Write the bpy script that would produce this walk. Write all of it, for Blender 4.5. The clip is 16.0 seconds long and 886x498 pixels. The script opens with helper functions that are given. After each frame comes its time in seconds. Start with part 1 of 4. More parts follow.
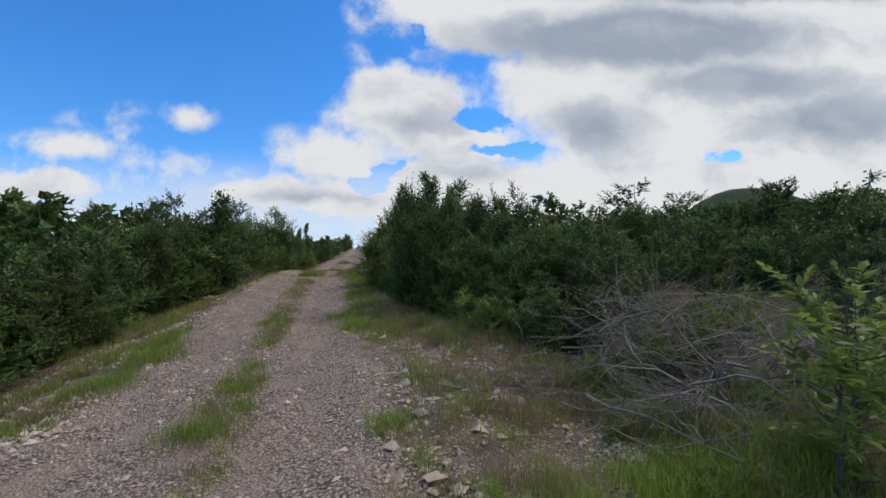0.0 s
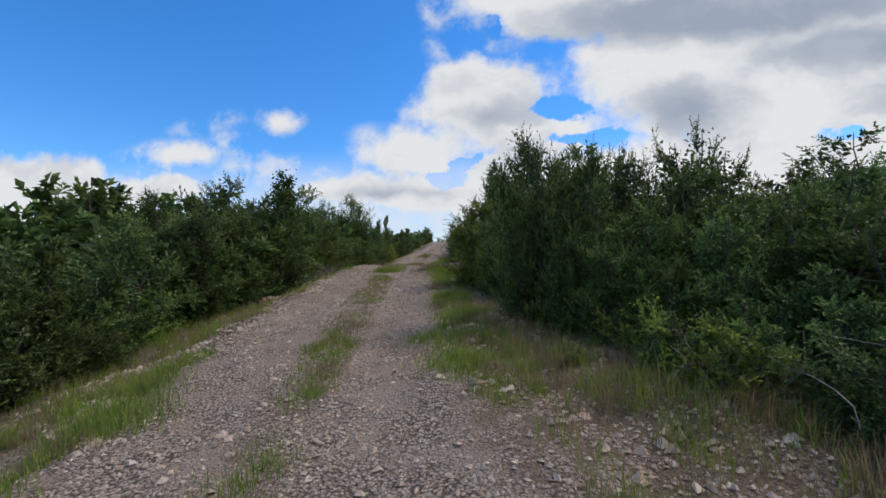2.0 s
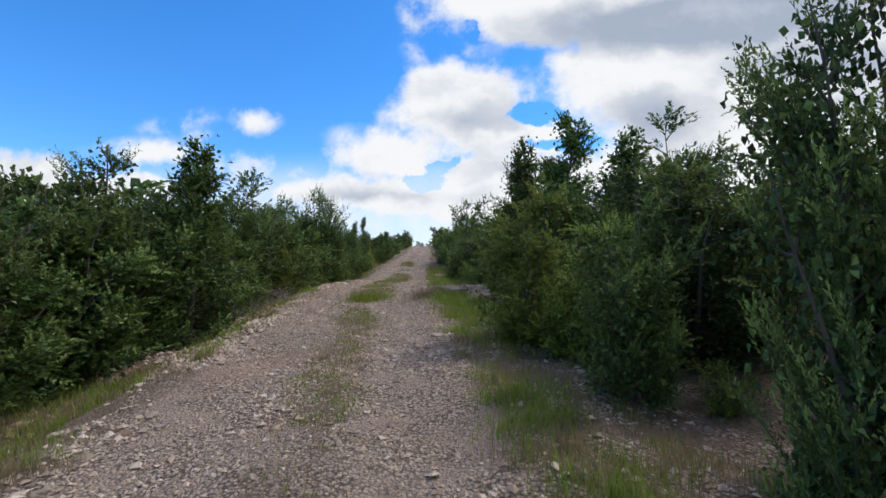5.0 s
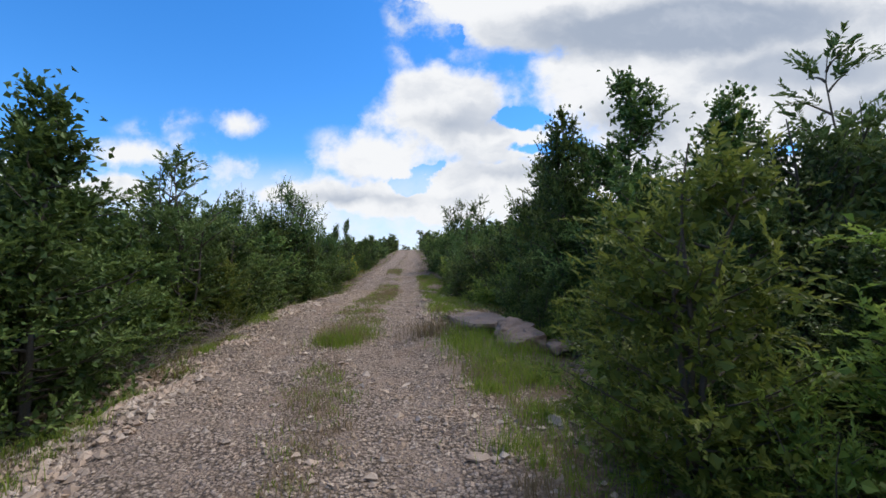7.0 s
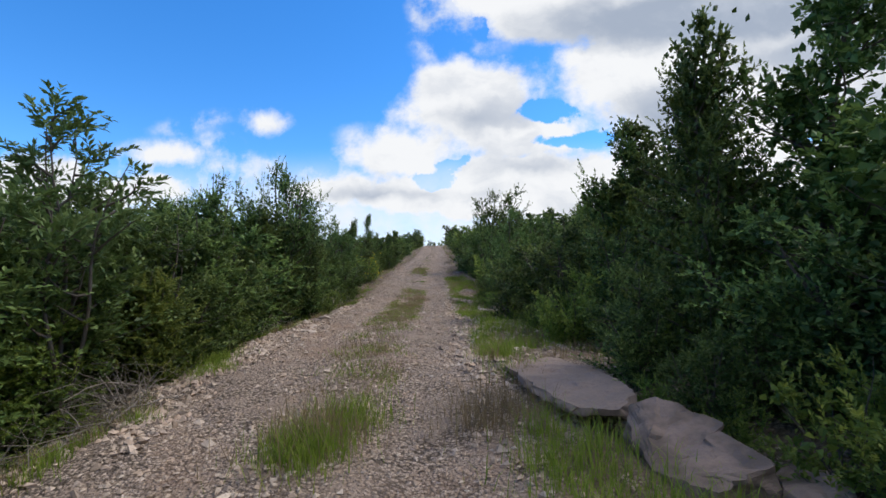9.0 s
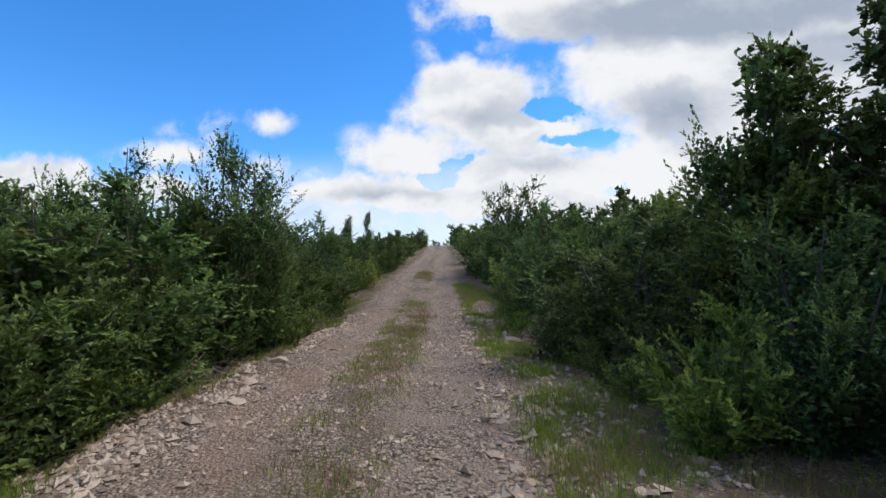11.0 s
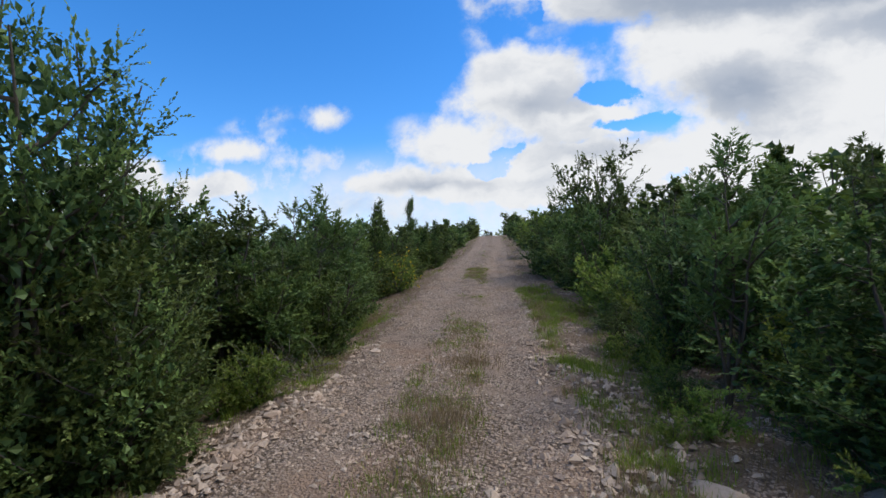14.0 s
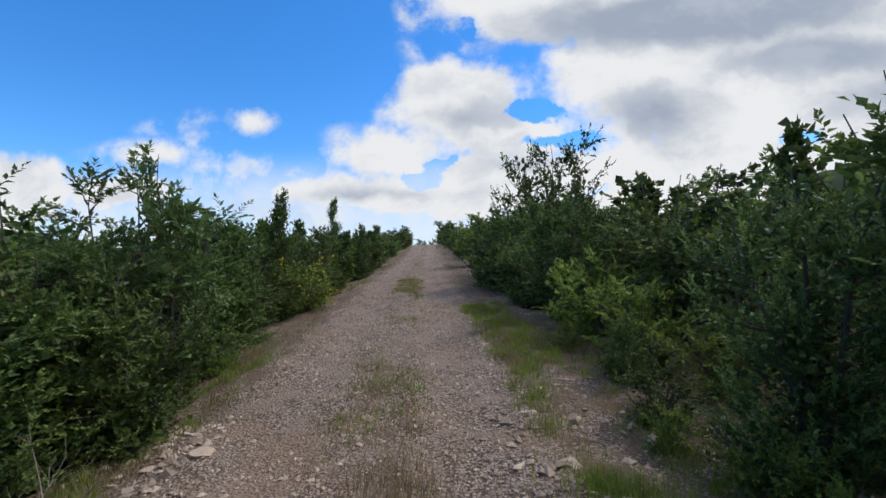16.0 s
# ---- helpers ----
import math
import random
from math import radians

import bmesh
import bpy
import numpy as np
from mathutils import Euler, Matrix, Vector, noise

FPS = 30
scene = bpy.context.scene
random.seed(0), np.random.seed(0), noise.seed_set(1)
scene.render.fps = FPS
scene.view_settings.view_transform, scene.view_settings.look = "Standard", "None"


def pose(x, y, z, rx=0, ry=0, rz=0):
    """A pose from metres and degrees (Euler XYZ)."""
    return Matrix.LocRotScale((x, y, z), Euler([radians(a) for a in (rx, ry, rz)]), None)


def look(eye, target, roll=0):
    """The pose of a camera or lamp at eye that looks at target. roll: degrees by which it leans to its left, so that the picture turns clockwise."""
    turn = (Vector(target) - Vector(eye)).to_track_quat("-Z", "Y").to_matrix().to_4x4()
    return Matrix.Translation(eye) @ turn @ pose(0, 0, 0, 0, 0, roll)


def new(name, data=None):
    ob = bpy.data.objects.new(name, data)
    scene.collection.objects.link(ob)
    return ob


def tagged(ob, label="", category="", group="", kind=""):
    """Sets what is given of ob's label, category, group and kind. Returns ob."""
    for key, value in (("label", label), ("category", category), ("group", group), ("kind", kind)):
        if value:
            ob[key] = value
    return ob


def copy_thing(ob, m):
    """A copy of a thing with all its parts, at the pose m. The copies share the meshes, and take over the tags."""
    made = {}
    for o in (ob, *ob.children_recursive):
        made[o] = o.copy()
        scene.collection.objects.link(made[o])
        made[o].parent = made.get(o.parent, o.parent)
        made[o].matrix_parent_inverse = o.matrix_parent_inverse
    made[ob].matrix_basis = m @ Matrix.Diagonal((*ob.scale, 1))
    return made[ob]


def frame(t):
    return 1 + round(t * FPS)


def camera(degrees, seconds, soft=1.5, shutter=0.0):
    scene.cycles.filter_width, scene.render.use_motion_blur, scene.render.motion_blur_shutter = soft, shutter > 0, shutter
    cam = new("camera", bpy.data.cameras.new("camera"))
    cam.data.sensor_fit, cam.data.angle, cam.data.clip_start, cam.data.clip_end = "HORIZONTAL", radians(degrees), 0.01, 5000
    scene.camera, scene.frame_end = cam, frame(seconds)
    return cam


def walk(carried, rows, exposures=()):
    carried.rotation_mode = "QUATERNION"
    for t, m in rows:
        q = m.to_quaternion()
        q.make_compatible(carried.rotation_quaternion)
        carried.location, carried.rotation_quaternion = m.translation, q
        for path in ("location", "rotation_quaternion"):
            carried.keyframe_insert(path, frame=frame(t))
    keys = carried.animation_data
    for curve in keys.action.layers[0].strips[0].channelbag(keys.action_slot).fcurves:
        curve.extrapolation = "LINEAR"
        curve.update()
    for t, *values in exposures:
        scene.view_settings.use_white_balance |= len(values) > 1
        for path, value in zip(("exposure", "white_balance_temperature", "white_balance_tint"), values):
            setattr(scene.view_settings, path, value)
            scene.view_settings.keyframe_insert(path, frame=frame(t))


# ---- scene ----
cam = camera(86.7, 16.0, soft=1.6)
PATH = [
    (0.0, pose(0.000, 0.000, 1.500, 94.00, 0.00, 0.00)),
    (0.5, pose(-0.193, 0.841, 1.504, 93.90, -0.12, 2.93)),
    (1.0, pose(-0.402, 1.703, 1.528, 94.21, -0.18, 5.30)),
    (1.5, pose(-0.615, 2.568, 1.564, 93.99, 0.07, 7.94)),
    (2.0, pose(-0.837, 3.437, 1.608, 93.19, 0.11, 9.56)),
    (2.5, pose(-1.079, 4.297, 1.673, 92.62, 0.23, 11.27)),
    (3.0, pose(-1.331, 5.132, 1.758, 91.57, 0.42, 12.09)),
    (3.5, pose(-1.582, 5.945, 1.843, 91.35, 0.27, 10.42)),
    (4.0, pose(-1.840, 6.741, 1.935, 92.61, 0.30, 7.50)),
    (4.5, pose(-2.119, 7.520, 2.056, 93.31, -0.05, 6.96)),
    (7.0, pose(-3.159, 11.539, 2.547, 93.98, -0.07, 4.90)),
    (7.5, pose(-3.351, 12.389, 2.626, 93.87, 0.01, 4.61)),
    (8.0, pose(-3.482, 13.214, 2.722, 93.37, -0.10, 4.83)),
    (8.5, pose(-3.620, 14.004, 2.820, 93.39, 0.26, 7.06)),
    (9.0, pose(-3.780, 14.801, 2.891, 93.37, 0.16, 7.97)),
    (11.5, pose(-4.546, 18.774, 3.272, 93.24, 0.44, 8.92)),
    (12.0, pose(-4.744, 19.572, 3.361, 92.61, 0.28, 10.48)),
    (12.5, pose(-4.944, 20.357, 3.432, 91.52, 0.40, 13.34)),
    (13.0, pose(-5.090, 21.177, 3.468, 92.37, 0.26, 14.87)),
    (13.5, pose(-5.202, 22.080, 3.490, 92.44, 0.42, 15.06)),
    (14.0, pose(-5.355, 23.023, 3.514, 92.16, 0.39, 14.75)),
    (14.5, pose(-5.560, 23.941, 3.540, 92.06, 0.17, 12.42)),
    (15.0, pose(-5.746, 24.820, 3.544, 91.75, 0.58, 8.63)),
    (15.5, pose(-5.891, 25.672, 3.533, 91.92, 0.50, 5.64)),
    (16.0, pose(-6.004, 26.497, 3.537, 93.34, 0.50, 6.58)),
]
walk(cam, PATH, exposures=[(0.0, -0.28), (3.0, -0.18), (4.5, 0.0), (9.0, 0.0), (11.5, -0.05), (14.0, -0.12), (16.0, -0.15)])

# ---------------------------------------------------------------- sky and sun
SUN_ELEV, SUN_AZ = 52.0, 62.0      # degrees; azimuth clockwise from straight ahead (+y)
world = bpy.data.worlds.new("sky")
scene.world = world
world.use_nodes = True
wt = world.node_tree
wt.nodes.clear()


def nd(tree, kind, **inputs):
    n = tree.nodes.new(kind)
    for key, value in inputs.items():
        n.inputs[key].default_value = value
    return n


def math_node(tree, op, a, b=None, clamp=False):
    n = tree.nodes.new("ShaderNodeMath")
    n.operation, n.use_clamp = op, clamp
    for i, v in enumerate((a, b)):
        if v is None:
            continue
        if isinstance(v, (int, float)):
            n.inputs[i].default_value = v
        else:
            tree.links.new(v, n.inputs[i])
    return n.outputs[0]


def vec_node(tree, op, a, b=None):
    n = tree.nodes.new("ShaderNodeVectorMath")
    n.operation = op
    for i, v in enumerate((a, b)):
        if v is None:
            continue
        if isinstance(v, tuple):
            n.inputs[i].default_value = v
        else:
            tree.links.new(v, n.inputs[i])
    return n.outputs["Value"] if op == "LENGTH" else n.outputs[0]


def mix_rgb(tree, fac, a, b):
    n = tree.nodes.new("ShaderNodeMix")
    n.data_type = "RGBA"
    for sock, v in ((n.inputs[0], fac), (n.inputs[6], a), (n.inputs[7], b)):
        if isinstance(v, (int, float)):
            sock.default_value = v
        elif isinstance(v, tuple):
            sock.default_value = (*v, 1) if len(v) == 3 else v
        else:
            tree.links.new(v, sock)
    return n.outputs[2]


def fbm(tree, vector, scale, detail=4, rough=0.55, out=0):
    n = nd(tree, "ShaderNodeTexNoise", Scale=scale, Detail=detail, Roughness=rough)
    if vector is not None:
        tree.links.new(vector, n.inputs["Vector"])
    return n.outputs[out]


def ramp(tree, value, lo, hi, to_lo=0.0, to_hi=1.0, smooth=True):
    n = tree.nodes.new("ShaderNodeMapRange")
    n.interpolation_type = "SMOOTHSTEP" if smooth else "LINEAR"
    tree.links.new(value, n.inputs[0])
    for i, v in zip((1, 2, 3, 4), (lo, hi, to_lo, to_hi)):
        n.inputs[i].default_value = v
    return n.outputs[0]


def build_sky(t):
    coord = t.nodes.new("ShaderNodeTexCoord").outputs["Generated"]
    sep = t.nodes.new("ShaderNodeSeparateXYZ")
    t.links.new(coord, sep.inputs[0])
    ahead = math_node(t, "MAXIMUM", math_node(t, "ABSOLUTE", sep.outputs[1]), 0.15)
    u = math_node(t, "DIVIDE", sep.outputs[0], ahead)
    v = math_node(t, "DIVIDE", sep.outputs[2], ahead)
    uv = t.nodes.new("ShaderNodeCombineXYZ")
    t.links.new(u, uv.inputs[0])
    t.links.new(v, uv.inputs[1])
    t.links.new(math_node(t, "MULTIPLY", sep.outputs[1], 0.3), uv.inputs[2])
    uv = uv.outputs[0]
    # warp, so that the clouds' outlines billow
    warp = vec_node(t, "SUBTRACT", fbm(t, uv, 6.0, 5, 0.6, 1), (0.5, 0.5, 0.5))
    puv = vec_node(t, "ADD", uv, vec_node(t, "MULTIPLY", warp, (0.11, 0.09, 0.0)))

    def blobs(rows, soft=0.03):
        total = None
        for cu, cv, ru, rv in rows:
            off = vec_node(t, "MULTIPLY", vec_node(t, "SUBTRACT", puv, (cu, cv, 0.0)), (1 / ru, 1 / rv, 0.0))
            near = math_node(t, "MULTIPLY", math_node(t, "SUBTRACT", 1.0, vec_node(t, "LENGTH", off)), math.sqrt(ru * rv))
            if total is None:
                total = near
            else:
                n = t.nodes.new("ShaderNodeMath")
                n.operation = "SMOOTH_MAX"
                n.inputs[2].default_value = soft
                t.links.new(total, n.inputs[0])
                t.links.new(near, n.inputs[1])
                total = n.outputs[0]
        return total

    # large billows, and fine curls along the outlines
    rough = math_node(t, "SUBTRACT", fbm(t, uv, 8.0, 9, 0.62), 0.5)
    field = math_node(t, "ADD", blobs(CLOUDS), math_node(t, "MULTIPLY", rough, 0.17))
    holes = math_node(t, "ADD", blobs(GAPS), math_node(t, "MULTIPLY", rough, -0.11))
    field = math_node(t, "SUBTRACT", field, math_node(t, "MULTIPLY", math_node(t, "MAXIMUM", math_node(t, "ADD", holes, 0.006), 0.0), 3.6))
    mask = ramp(t, field, -0.010, 0.050)
    thin = ramp(t, blobs(WISPS), 0.0, 0.05, 0.0, 0.75)
    thin = math_node(t, "MULTIPLY", thin, ramp(t, fbm(t, uv, 9.0, 7, 0.62), 0.40, 0.66))
    mask = math_node(t, "MAXIMUM", mask, thin)
    # a thin veil low over the land
    mask = math_node(t, "MAXIMUM", mask, math_node(t, "MULTIPLY", ramp(t, v, 0.30, 0.15, 0.0, 0.92), ramp(t, fbm(t, uv, 6.0, 6, 0.6), 0.25, 0.7, 0.45, 1.0)))
    # grey undersides and thick sheets
    billow = math_node(t, "SUBTRACT", fbm(t, vec_node(t, "MULTIPLY", puv, (1.0, 1.6, 1.0)), 5.5, 8, 0.58), 0.5)
    grey = math_node(t, "ADD", blobs(GREYS, 0.05), math_node(t, "MULTIPLY", billow, 0.17))
    grey = ramp(t, grey, -0.03, 0.10)
    cloud = mix_rgb(t, grey, (9.2, 9.35, 9.6), (3.9, 4.55, 5.7))
    cloud = mix_rgb(t, ramp(t, billow, -0.02, 0.18, 0.0, 0.55), cloud, (5.9, 6.4, 7.3))
    sky = t.nodes.new("ShaderNodeTexSky")
    sky.sky_type = "NISHITA"
    sky.sun_disc = False
    sky.sun_elevation, sky.sun_rotation = radians(SUN_ELEV), radians(SUN_AZ)
    sky.air_density, sky.dust_density, sky.ozone_density = 1.0, 0.2, 3.0
    hsv = t.nodes.new("ShaderNodeHueSaturation")
    hsv.inputs["Saturation"].default_value = 1.18
    t.links.new(vec_node(t, "MULTIPLY", sky.outputs[0], SKY_TONE), hsv.inputs["Color"])
    blue = hsv.outputs[0]
    colour = mix_rgb(t, mask, blue, cloud)
    bg = t.nodes.new("ShaderNodeBackground")
    bg.inputs[1].default_value = 0.1
    t.links.new(colour, bg.inputs[0])
    out = t.nodes.new("ShaderNodeOutputWorld")
    t.links.new(bg.outputs[0], out.inputs[0])


SKY_TONE = (1.55, 1.88, 2.32)
# clouds as centre and radii, in tangents of the angles off straight ahead and level
CLOUDS = [(-0.075, 0.38, 0.175, 0.115), (0.02, 0.30, 0.17, 0.07), (-0.25, 0.265, 0.14, 0.065), (-0.36, 0.195, 0.17, 0.05), (-0.13, 0.175, 0.30, 0.065),
          (0.02, 0.215, 0.24, 0.06), (0.58, 0.67, 0.80, 0.23), (0.72, 0.38, 0.60, 0.20), (0.60, 0.17, 0.75, 0.13), (-0.555, 0.350, 0.070, 0.036),
          (-0.80, 0.285, 0.10, 0.045), (-0.86, 0.20, 0.20, 0.045), (-1.22, 0.21, 0.26, 0.11), (1.7, 0.45, 0.9, 0.45), (0.4, 1.8, 1.6, 0.7),
          # the last row is an unseen cloud overhead, added to make the skylight less blue
          (0.24, 0.44, 0.16, 0.08), (0.5, 4.2, 5.0, 2.2)]
GAPS = [(0.10, 0.352, 0.050, 0.022), (0.12, 0.290, 0.085, 0.018), (0.62, 0.270, 0.060, 0.034), (-0.165, 0.215, 0.055, 0.030),
        (-0.145, 0.575, 0.04, 0.06), (0.24, 0.185, 0.04, 0.016), (-0.06, 0.53, 0.025, 0.025), (0.68, 0.225, 0.05, 0.02), (-0.12, 0.25, 0.04, 0.012)]
WISPS = [(-0.78, 0.27, 0.26, 0.08), (-0.55, 0.23, 0.22, 0.06), (-0.16, 0.56, 0.08, 0.12), (-0.05, 0.57, 0.14, 0.10), (-0.74, 0.36, 0.14, 0.03),
         (-0.34, 0.31, 0.08, 0.04), (-0.60, 0.18, 0.45, 0.05)]
GREYS = [(0.42, 0.54, 0.46, 0.085), (0.33, 0.33, 0.15, 0.075), (-0.07, 0.345, 0.12, 0.035), (0.66, 0.44, 0.26, 0.05), (0.85, 0.35, 0.22, 0.07),
         (0.75, 0.68, 0.6, 0.08), (-0.3, 0.18, 0.2, 0.02), (0.05, 0.225, 0.12, 0.02)]
build_sky(wt)

sun = new("sun", bpy.data.lights.new("sun", "SUN"))
sun.data.energy, sun.data.angle, sun.data.color = 2.1, radians(12), (1.0, 0.94, 0.84)
_az, _el = radians(SUN_AZ), radians(SUN_ELEV)
sun.matrix_world = look((0, 0, 60), Vector((0, 0, 60)) - Vector((math.sin(_az) * math.cos(_el), math.cos(_az) * math.cos(_el), math.sin(_el))))


# ---------------------------------------------------------------- materials
def material(name):
    m = bpy.data.materials.new(name)
    m.use_nodes = True
    return m, m.node_tree, m.node_tree.nodes["Principled BSDF"]


def world_pos(t):
    return t.nodes.new("ShaderNodeNewGeometry").outputs["Position"]


def island_random(t):
    return t.nodes.new("ShaderNodeNewGeometry").outputs["Random Per Island"]


def object_random(t):
    return t.nodes.new("ShaderNodeObjectInfo").outputs["Random"]


def bump(t, bsdf, height, strength, distance):
    n = t.nodes.new("ShaderNodeBump")
    n.inputs["Strength"].default_value, n.inputs["Distance"].default_value = strength, distance
    t.links.new(height, n.inputs["Height"])
    t.links.new(n.outputs[0], bsdf.inputs["Normal"])


def leaf_material(name, dark, mid, light, gloss=0.5, through_light=0.25):
    """Leaves: mixed greens, with a lit look painted into the shoots' tips by a paler colour."""
    m, t, b = material(name)
    at = t.nodes.new("ShaderNodeAttribute")
    at.attribute_name = "lit_tip"
    r = island_random(t)
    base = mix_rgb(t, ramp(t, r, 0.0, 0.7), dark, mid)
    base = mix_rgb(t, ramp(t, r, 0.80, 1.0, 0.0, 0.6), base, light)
    # lit tops of the clumps, painted: colour goes paler towards the shoots' tips
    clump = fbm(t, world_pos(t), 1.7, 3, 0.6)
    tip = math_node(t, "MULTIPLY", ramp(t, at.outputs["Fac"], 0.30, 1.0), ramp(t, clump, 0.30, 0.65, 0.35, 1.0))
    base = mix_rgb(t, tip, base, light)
    hsv = t.nodes.new("ShaderNodeHueSaturation")
    t.links.new(ramp(t, object_random(t), 0, 1, 0.480, 0.515, False), hsv.inputs["Hue"])
    t.links.new(ramp(t, object_random(t), 0, 1, 0.72, 1.22, False), hsv.inputs["Value"])
    t.links.new(base, hsv.inputs["Color"])
    t.links.new(hsv.outputs[0], b.inputs["Base Color"])
    b.inputs["Roughness"].default_value = gloss
    b.inputs["Specular IOR Level"].default_value = 0.25
    tr = t.nodes.new("ShaderNodeBsdfTranslucent")
    t.links.new(hsv.outputs[0], tr.inputs[0])
    mix = t.nodes.new("ShaderNodeMixShader")
    mix.inputs[0].default_value = through_light
    t.links.new(b.outputs[0], mix.inputs[1])
    t.links.new(tr.outputs[0], mix.inputs[2])
    t.links.new(mix.outputs[0], t.nodes["Material Output"].inputs[0])
    return m


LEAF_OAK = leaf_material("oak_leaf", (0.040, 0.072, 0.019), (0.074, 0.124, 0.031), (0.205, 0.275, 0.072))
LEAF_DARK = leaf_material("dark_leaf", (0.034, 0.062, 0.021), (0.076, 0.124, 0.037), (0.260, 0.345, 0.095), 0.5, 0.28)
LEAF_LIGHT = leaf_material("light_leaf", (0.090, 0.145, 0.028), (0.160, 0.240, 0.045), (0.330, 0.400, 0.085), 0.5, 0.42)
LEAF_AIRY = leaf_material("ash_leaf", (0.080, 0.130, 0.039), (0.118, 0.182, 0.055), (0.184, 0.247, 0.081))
GRASS_GREEN = leaf_material("green_grass", (0.150, 0.245, 0.036), (0.250, 0.360, 0.055), (0.420, 0.430, 0.110), 0.7, 0.5)
GRASS_DRY = leaf_material("dry_grass", (0.260, 0.200, 0.110), (0.350, 0.280, 0.160), (0.300, 0.280, 0.130), 0.8, 0.45)
FLOWER = leaf_material("yellow_flower", (0.55, 0.36, 0.02), (0.65, 0.44, 0.03), (0.70, 0.50, 0.05), 0.6, 0.3)


def bark_material(name, dark, light):
    m, t, b = material(name)
    pos = world_pos(t)
    base = mix_rgb(t, fbm(t, pos, 9.0, 5, 0.65), dark, light)
    base = mix_rgb(t, ramp(t, fbm(t, pos, 60.0, 3), 0.45, 0.7, 0, 0.5), base, dark)
    t.links.new(base, b.inputs["Base Color"])
    b.inputs["Roughness"].default_value = 0.9
    bump(t, b, fbm(t, pos, 80.0, 4), 0.5, 0.01)
    return m


BARK = bark_material("bark", (0.045, 0.036, 0.028), (0.150, 0.125, 0.100))
DEADWOOD = bark_material("dead_wood", (0.105, 0.088, 0.074), (0.420, 0.365, 0.310))


def stone_material(name, dark, light, warm):
    m, t, b = material(name)
    pos = world_pos(t)
    r = island_random(t)
    base = mix_rgb(t, r, dark, light)
    base = mix_rgb(t, ramp(t, fbm(t, pos, 3.0, 4), 0.4, 0.65, 0, 0.7), base, warm)
    base = mix_rgb(t, ramp(t, fbm(t, pos, 38.0, 5, 0.7), 0.45, 0.75, 0, 0.45), base, dark)
    t.links.new(base, b.inputs["Base Color"])
    b.inputs["Roughness"].default_value = 0.92
    b.inputs["Specular IOR Level"].default_value = 0.25
    bump(t, b, fbm(t, pos, 55.0, 6, 0.65), 0.6, 0.012)
    return m


STONE = stone_material("limestone", (0.260, 0.198, 0.155), (0.660, 0.545, 0.450), (0.520, 0.380, 0.285))
SLAB = stone_material("pinkish_limestone", (0.155, 0.117, 0.097), (0.310, 0.236, 0.196), (0.370, 0.268, 0.215))


